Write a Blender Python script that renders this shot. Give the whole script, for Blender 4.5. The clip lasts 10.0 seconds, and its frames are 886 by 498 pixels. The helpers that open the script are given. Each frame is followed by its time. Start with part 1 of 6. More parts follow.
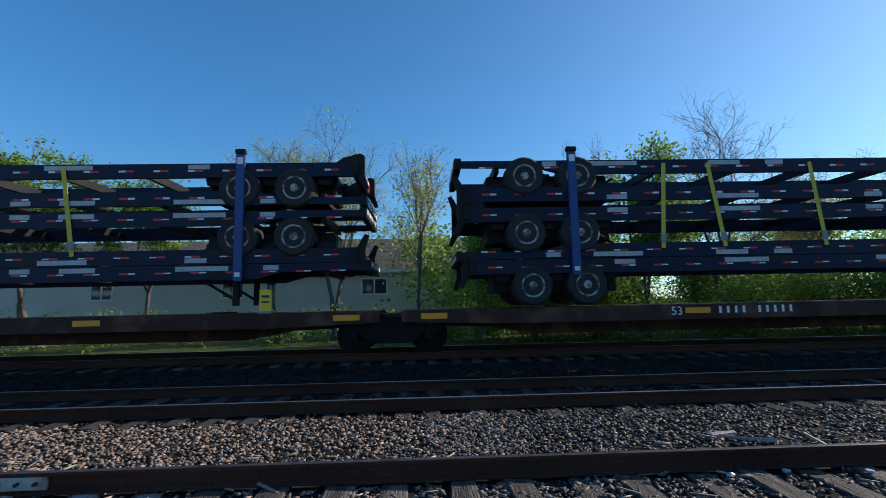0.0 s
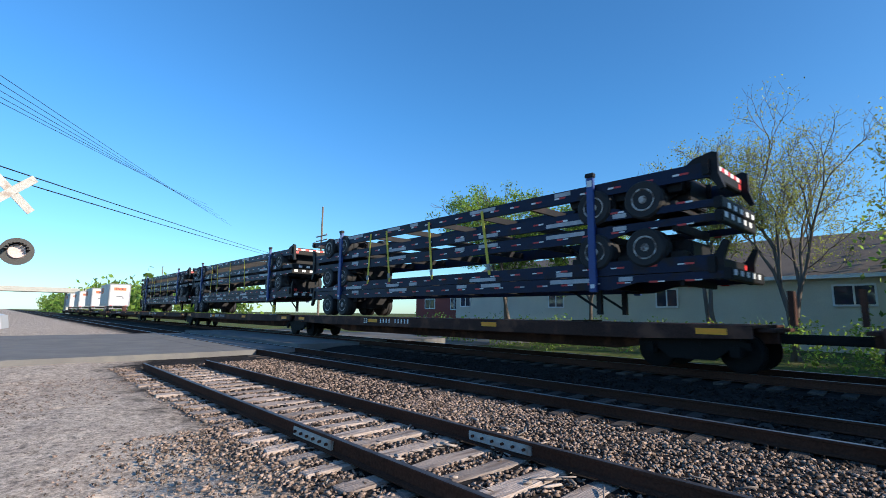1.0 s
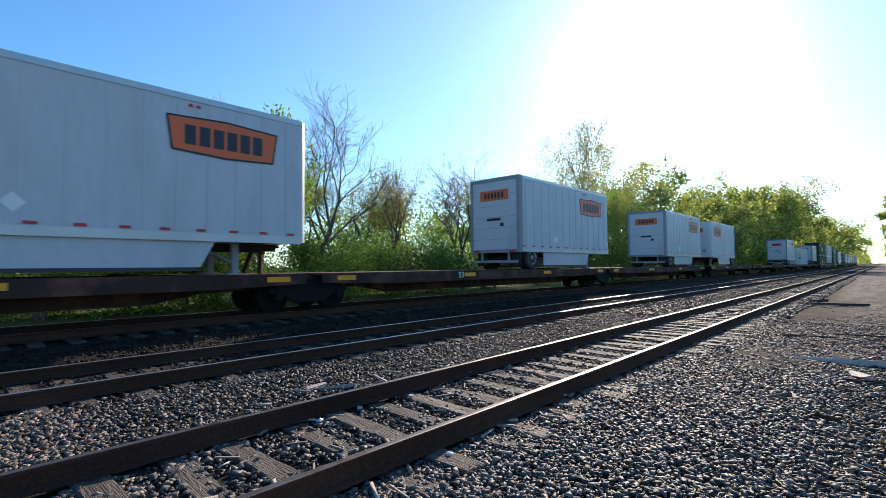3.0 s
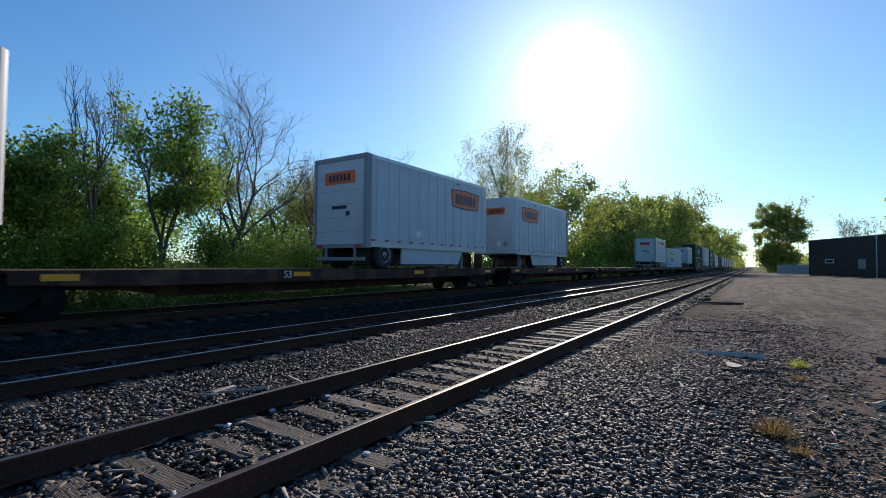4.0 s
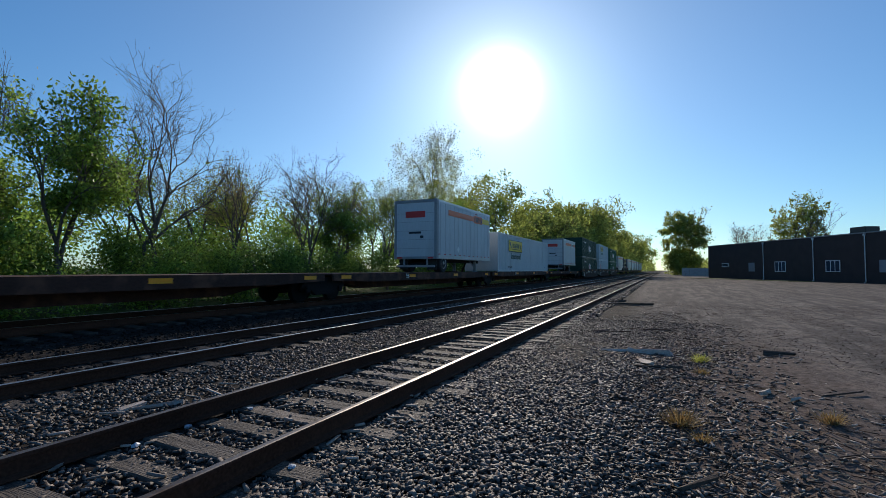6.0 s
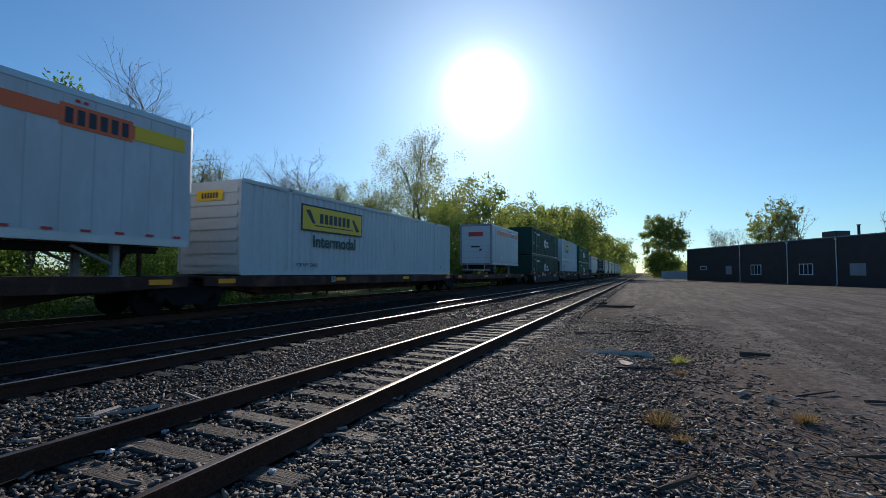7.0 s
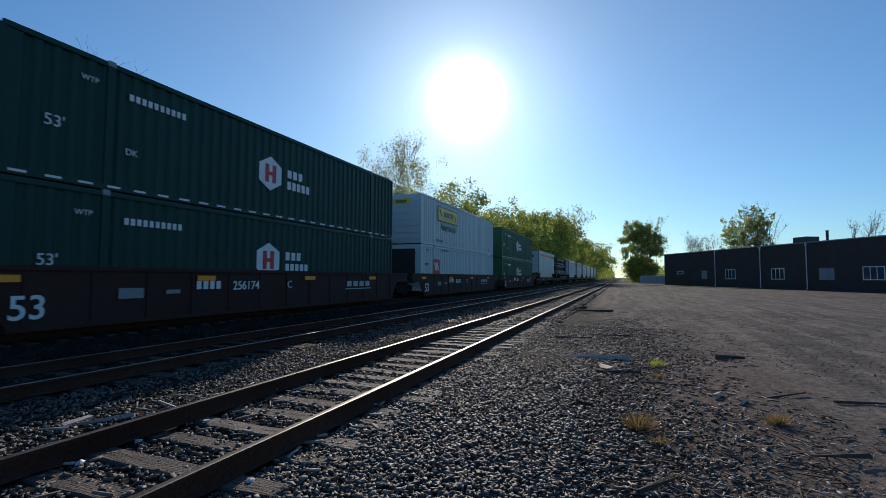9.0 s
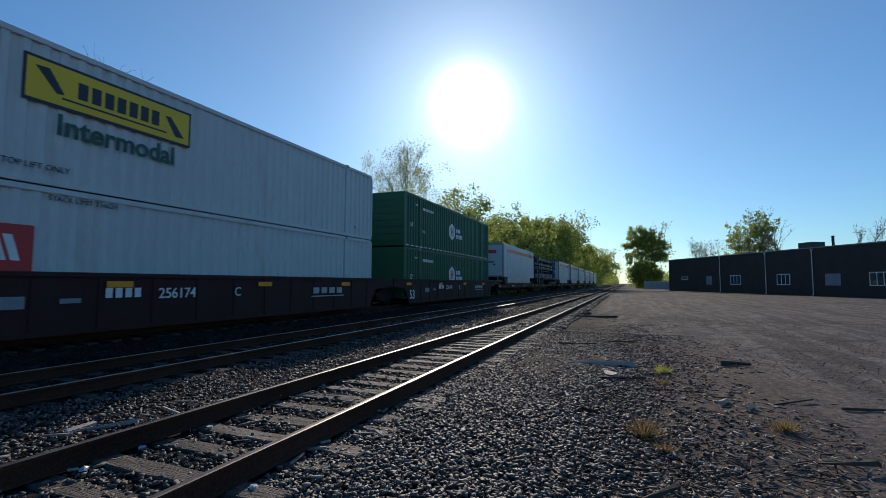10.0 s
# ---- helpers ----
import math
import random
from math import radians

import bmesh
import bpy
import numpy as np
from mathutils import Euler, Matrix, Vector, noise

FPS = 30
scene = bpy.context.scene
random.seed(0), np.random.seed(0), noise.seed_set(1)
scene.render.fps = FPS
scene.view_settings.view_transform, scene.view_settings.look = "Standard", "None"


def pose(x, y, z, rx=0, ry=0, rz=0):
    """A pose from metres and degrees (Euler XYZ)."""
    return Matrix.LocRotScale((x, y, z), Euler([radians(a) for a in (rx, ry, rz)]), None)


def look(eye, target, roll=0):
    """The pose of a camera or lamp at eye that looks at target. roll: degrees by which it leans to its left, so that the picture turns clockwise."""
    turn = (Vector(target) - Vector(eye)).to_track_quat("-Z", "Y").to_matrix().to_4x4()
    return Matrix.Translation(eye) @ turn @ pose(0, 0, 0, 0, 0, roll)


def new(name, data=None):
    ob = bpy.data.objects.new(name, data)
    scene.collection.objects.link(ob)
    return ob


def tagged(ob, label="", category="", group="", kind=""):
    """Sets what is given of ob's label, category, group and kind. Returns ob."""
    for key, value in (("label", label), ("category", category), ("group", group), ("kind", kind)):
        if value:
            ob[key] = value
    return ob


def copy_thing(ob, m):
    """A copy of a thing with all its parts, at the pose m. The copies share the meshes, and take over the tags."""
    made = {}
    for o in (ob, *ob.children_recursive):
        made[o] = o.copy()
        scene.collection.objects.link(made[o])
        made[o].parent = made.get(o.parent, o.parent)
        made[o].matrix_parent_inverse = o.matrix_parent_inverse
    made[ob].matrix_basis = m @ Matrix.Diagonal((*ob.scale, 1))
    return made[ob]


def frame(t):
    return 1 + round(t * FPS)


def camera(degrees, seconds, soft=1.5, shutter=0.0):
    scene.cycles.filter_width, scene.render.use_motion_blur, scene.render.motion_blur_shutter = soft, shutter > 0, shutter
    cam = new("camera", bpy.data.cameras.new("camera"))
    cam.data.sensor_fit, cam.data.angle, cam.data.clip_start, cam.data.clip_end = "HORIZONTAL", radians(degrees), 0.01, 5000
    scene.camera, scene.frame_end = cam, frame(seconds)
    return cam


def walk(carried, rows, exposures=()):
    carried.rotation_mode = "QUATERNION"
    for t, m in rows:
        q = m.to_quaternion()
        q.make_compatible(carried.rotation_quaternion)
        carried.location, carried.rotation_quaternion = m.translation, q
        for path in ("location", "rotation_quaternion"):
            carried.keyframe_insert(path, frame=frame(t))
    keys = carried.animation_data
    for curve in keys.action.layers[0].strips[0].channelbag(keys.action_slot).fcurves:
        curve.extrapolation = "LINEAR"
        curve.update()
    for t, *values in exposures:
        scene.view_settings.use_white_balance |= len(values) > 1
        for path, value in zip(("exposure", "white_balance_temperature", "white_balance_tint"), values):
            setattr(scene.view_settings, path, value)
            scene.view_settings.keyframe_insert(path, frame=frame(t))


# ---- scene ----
cam = camera(86.63, 10.0, soft=0.85, shutter=0.06)
PATH = [
    (0, pose(0, 0, 1.359) @ pose(0, 0, 0, 0, 0, -2.29) @ pose(0, 0, 0, 96.53, 0, 0) @ pose(0, 0, 0, 0, 0, -1.20)),
    (0.5, pose(0, 0, 1.359) @ pose(0, 0, 0, 0, 0, 23.97) @ pose(0, 0, 0, 97.11, 0, 0) @ pose(0, 0, 0, 0, 0, -0.04)),
    (1, pose(0, 0, 1.359) @ pose(0, 0, 0, 0, 0, 47.25) @ pose(0, 0, 0, 97.87, 0, 0) @ pose(0, 0, 0, 0, 0, 0.68)),
    (1.2, pose(0, 0, 1.359) @ pose(0, 0, 0, 0, 0, 48.20) @ pose(0, 0, 0, 97.39, 0, 0) @ pose(0, 0, 0, 0, 0, 0.47)),
    (1.4, pose(0, 0, 1.359) @ pose(0, 0, 0, 0, 0, 46.96) @ pose(0, 0, 0, 96.78, 0, 0) @ pose(0, 0, 0, 0, 0, 0.08)),
    (1.5, pose(0.02, 0, 1.359) @ pose(0, 0, 0, 0, 0, 43.65) @ pose(0, 0, 0, 96.55, 0, 0) @ pose(0, 0, 0, 0, 0, 0.03)),
    (1.6, pose(0.04, 0.01, 1.359) @ pose(0, 0, 0, 0, 0, 39.3) @ pose(0, 0, 0, 96.1, 0, 0) @ pose(0, 0, 0, 0, 0, -0.1)),
    (1.9, pose(0.13, 0.05, 1.359) @ pose(0, 0, 0, 0, 0, 21.7) @ pose(0, 0, 0, 94.85, 0, 0) @ pose(0, 0, 0, 0, 0, -0.6)),
    (2, pose(0.14, 0.06, 1.359) @ pose(0, 0, 0, 0, 0, 15.2) @ pose(0, 0, 0, 94.45, 0, 0) @ pose(0, 0, 0, 0, 0, -0.65)),
    (2.2, pose(0.12, 0.04, 1.359) @ pose(0, 0, 0, 0, 0, 2.4) @ pose(0, 0, 0, 93.9, 0, 0) @ pose(0, 0, 0, 0, 0, -1.4)),
    (2.5, pose(0, 0, 1.359) @ pose(0, 0, 0, 0, 0, -16.50) @ pose(0, 0, 0, 92.94, 0, 0) @ pose(0, 0, 0, 0, 0, -1.31)),
    (3, pose(0, 0, 1.359) @ pose(0, 0, 0, 0, 0, -46.82) @ pose(0, 0, 0, 92.11, 0, 0) @ pose(0, 0, 0, 0, 0, -0.43)),
    (4.3, pose(0, 0, 1.359) @ pose(0, 0, 0, 0, 0, -57.46) @ pose(0, 0, 0, 92.04, 0, 0) @ pose(0, 0, 0, 0, 0, 0.30)),
    (4.5, pose(0, 0, 1.359) @ pose(0, 0, 0, 0, 0, -58.68) @ pose(0, 0, 0, 92.20, 0, 0) @ pose(0, 0, 0, 0, 0, 0.17)),
    (5, pose(0, 0, 1.359) @ pose(0, 0, 0, 0, 0, -61.32) @ pose(0, 0, 0, 92.36, 0, 0) @ pose(0, 0, 0, 0, 0, 0.24)),
    (5.5, pose(0, 0, 1.359) @ pose(0, 0, 0, 0, 0, -63.34) @ pose(0, 0, 0, 92.39, 0, 0) @ pose(0, 0, 0, 0, 0, 0.20)),
    (7, pose(0, 0, 1.359) @ pose(0, 0, 0, 0, 0, -66.85) @ pose(0, 0, 0, 92.78, 0, 0) @ pose(0, 0, 0, 0, 0, 0.32)),
    (7.5, pose(0, 0, 1.359) @ pose(0, 0, 0, 0, 0, -67.59) @ pose(0, 0, 0, 92.82, 0, 0) @ pose(0, 0, 0, 0, 0, 0.38)),
    (8, pose(0, 0, 1.359) @ pose(0, 0, 0, 0, 0, -68.20) @ pose(0, 0, 0, 92.91, 0, 0) @ pose(0, 0, 0, 0, 0, 0.38)),
    (8.5, pose(0, 0, 1.359) @ pose(0, 0, 0, 0, 0, -68.80) @ pose(0, 0, 0, 93.11, 0, 0) @ pose(0, 0, 0, 0, 0, 0.29)),
    (9, pose(0, 0, 1.359) @ pose(0, 0, 0, 0, 0, -69.07) @ pose(0, 0, 0, 93.38, 0, 0) @ pose(0, 0, 0, 0, 0, 0.27)),
    (9.5, pose(0, 0, 1.359) @ pose(0, 0, 0, 0, 0, -68.98) @ pose(0, 0, 0, 93.77, 0, 0) @ pose(0, 0, 0, 0, 0, 0.21)),
    (10, pose(0, 0, 1.359) @ pose(0, 0, 0, 0, 0, -68.64) @ pose(0, 0, 0, 94.09, 0, 0) @ pose(0, 0, 0, 0, 0, 0.23)),
]
walk(cam, PATH, exposures=[(0.0, 0.1, 6500, 11), (0.5, 0.2, 6500, 10), (1.0, 0.45, 6500, 13), (1.5, 0.45, 6500, 14), (2.1, 0.55, 6600, 13), (2.6, 0.85, 7050, 14), (3.0, 0.66, 6950, 14), (4.3, -0.22, 6600, 14), (6.0, -0.4, 6500, 13), (10.0, -0.45, 6500, 12)])

# ---- light ----
SUN_DIR = Vector((0.886, 0.29, 0.361)).normalized()
SKY_STRENGTH, SUN_STRENGTH = 0.131, 5.0
world = bpy.data.worlds.new("world")
scene.world = world
world.use_nodes = True
wn, wl = world.node_tree.nodes, world.node_tree.links
wn.clear()
sky = wn.new("ShaderNodeTexSky")
sky.sky_type, sky.sun_disc = "NISHITA", False
sky.sun_elevation = math.asin(SUN_DIR.z)
sky.sun_rotation = math.atan2(SUN_DIR.x, SUN_DIR.y)
sky.air_density, sky.dust_density, sky.ozone_density = 1.0, 0.25, 4.0
bg = wn.new("ShaderNodeBackground")
bg.inputs["Strength"].default_value = SKY_STRENGTH
wout = wn.new("ShaderNodeOutputWorld")
# the sun's own aureole in the haze round it
coord = wn.new("ShaderNodeTexCoord")
dot = wn.new("ShaderNodeVectorMath")
dot.operation = "DOT_PRODUCT"
dot.inputs[1].default_value = SUN_DIR
wl.new(coord.outputs["Generated"], dot.inputs[0])


def wmath(op, a, b):
    n = wn.new("ShaderNodeMath")
    n.operation = op
    for i, v in enumerate((a, b)):
        if isinstance(v, (int, float)):
            n.inputs[i].default_value = v
        else:
            wl.new(v, n.inputs[i])
    return n.outputs[0]


clamp = wmath("MAXIMUM", dot.outputs["Value"], 0.0)
core = wmath("MULTIPLY", wmath("POWER", clamp, 650.0), 22.0)
halo = wmath("MULTIPLY", wmath("POWER", clamp, 70.0), 3.0)
glow = wn.new("ShaderNodeMix")
glow.data_type, glow.blend_type = "RGBA", "ADD"
glow.inputs["Factor"].default_value = 1.0
tone = wn.new("ShaderNodeVectorMath")
tone.operation = "SCALE"
tone.inputs[0].default_value = (1.0, 0.97, 0.9)
wide = wmath("MULTIPLY", wmath("POWER", clamp, 5.0), 1.15)
wl.new(wmath("ADD", wmath("ADD", core, halo), wide), tone.inputs["Scale"])
clear = wn.new("ShaderNodeMix")
clear.data_type, clear.blend_type = "RGBA", "MULTIPLY"
clear.inputs["Factor"].default_value = 1.0
tint = wn.new("ShaderNodeMix")
tint.data_type = "RGBA"
tint.inputs["A"].default_value, tint.inputs["B"].default_value = (0.71, 0.98, 1.1, 1.0), (0.51, 1.08, 1.35, 1.0)
height = wn.new("ShaderNodeSeparateXYZ")
wl.new(coord.outputs["Generated"], height.inputs[0])
rise = wmath("MINIMUM", wmath("MULTIPLY", wmath("MAXIMUM", height.outputs["Z"], 0.0), 2.6), 1.0)
wl.new(wmath("MULTIPLY", rise, wmath("SUBTRACT", 1.0, wmath("MULTIPLY", clamp, 0.75))), tint.inputs["Factor"])
wl.new(tint.outputs["Result"], clear.inputs["B"])
wl.new(sky.outputs["Color"], clear.inputs["A"])
wl.new(clear.outputs["Result"], glow.inputs["A"])
wl.new(tone.outputs["Vector"], glow.inputs["B"])
wl.new(glow.outputs["Result"], bg.inputs["Color"])
wl.new(bg.outputs["Background"], wout.inputs["Surface"])
sun = new("sun", bpy.data.lights.new("sun", "SUN"))
sun.data.energy, sun.data.angle, sun.data.color = SUN_STRENGTH, radians(0.53), (1.0, 0.9, 0.74)
sun.matrix_world = look(SUN_DIR * 100, (0, 0, 0))

# ---- materials ----


def material(name, color, rough=0.6, metal=0.0, vary=0.25, scale=6.0, fine=60.0, bump=0.15, stain=None, stain_at=0.6, spec=0.5, translucent=0.0, stretch=(1, 1, 1), random_tint=0.0):
    m = bpy.data.materials.new(name)
    m.use_nodes = True
    n, l = m.node_tree.nodes, m.node_tree.links
    b = n["Principled BSDF"]
    b.inputs["Roughness"].default_value, b.inputs["Metallic"].default_value = rough, metal
    b.inputs["Specular IOR Level"].default_value = spec
    c = n.new("ShaderNodeTexCoord")
    mp = n.new("ShaderNodeMapping")
    mp.inputs["Scale"].default_value = stretch
    l.new(c.outputs["Object"], mp.inputs["Vector"])
    big, small = n.new("ShaderNodeTexNoise"), n.new("ShaderNodeTexNoise")
    big.inputs["Scale"].default_value, small.inputs["Scale"].default_value = scale / 6, fine
    big.inputs["Detail"].default_value, small.inputs["Detail"].default_value = 6, 3
    for x in (big, small):
        l.new(mp.outputs["Vector"], x.inputs["Vector"])
    add = n.new("ShaderNodeMath")
    add.operation = "ADD"
    l.new(big.outputs["Fac"], add.inputs[0])
    l.new(small.outputs["Fac"], add.inputs[1])
    ramp = n.new("ShaderNodeMapRange")
    ramp.inputs["From Min"].default_value, ramp.inputs["From Max"].default_value = 0.6, 1.4
    ramp.inputs["To Min"].default_value, ramp.inputs["To Max"].default_value = 1 - vary, 1 + vary
    l.new(add.outputs[0], ramp.inputs["Value"])
    value = ramp.outputs["Result"]
    if random_tint:
        info = n.new("ShaderNodeNewGeometry") if random_tint > 0 else n.new("ShaderNodeObjectInfo")
        r2 = n.new("ShaderNodeMapRange")
        r2.inputs["To Min"].default_value, r2.inputs["To Max"].default_value = 1 - abs(random_tint), 1 + abs(random_tint)
        l.new(info.outputs["Random Per Island" if random_tint > 0 else "Random"], r2.inputs["Value"])
        mul = n.new("ShaderNodeMath")
        mul.operation = "MULTIPLY"
        l.new(value, mul.inputs[0])
        l.new(r2.outputs["Result"], mul.inputs[1])
        value = mul.outputs[0]
    sc = n.new("ShaderNodeVectorMath")
    sc.operation = "SCALE"
    sc.inputs[0].default_value = color
    l.new(value, sc.inputs["Scale"])
    col = sc.outputs["Vector"]
    if stain:
        sn = n.new("ShaderNodeTexNoise")
        sn.inputs["Scale"].default_value, sn.inputs["Detail"].default_value = scale / 3, 8
        l.new(mp.outputs["Vector"], sn.inputs["Vector"])
        sr = n.new("ShaderNodeMapRange")
        sr.inputs["From Min"].default_value, sr.inputs["From Max"].default_value = stain_at - 0.08, stain_at + 0.08
        l.new(sn.outputs["Fac"], sr.inputs["Value"])
        mx = n.new("ShaderNodeMix")
        mx.data_type = "RGBA"
        mx.inputs["B"].default_value = (*stain, 1)
        l.new(sr.outputs["Result"], mx.inputs["Factor"])
        l.new(col, mx.inputs["A"])
        col = mx.outputs["Result"]
    l.new(col, b.inputs["Base Color"])
    if bump:
        bp = n.new("ShaderNodeBump")
        bp.inputs["Strength"].default_value, bp.inputs["Distance"].default_value = bump, 0.02
        l.new(small.outputs["Fac"], bp.inputs["Height"])
        l.new(bp.outputs["Normal"], b.inputs["Normal"])
    if translucent:
        tr = n.new("ShaderNodeBsdfTranslucent")
        mixs = n.new("ShaderNodeMixShader")
        mixs.inputs["Fac"].default_value = translucent
        l.new(col, tr.inputs["Color"])
        l.new(b.outputs["BSDF"], mixs.inputs[1])
        l.new(tr.outputs["BSDF"], mixs.inputs[2])
        l.new(mixs.outputs["Shader"], n["Material Output"].inputs["Surface"])
    return m


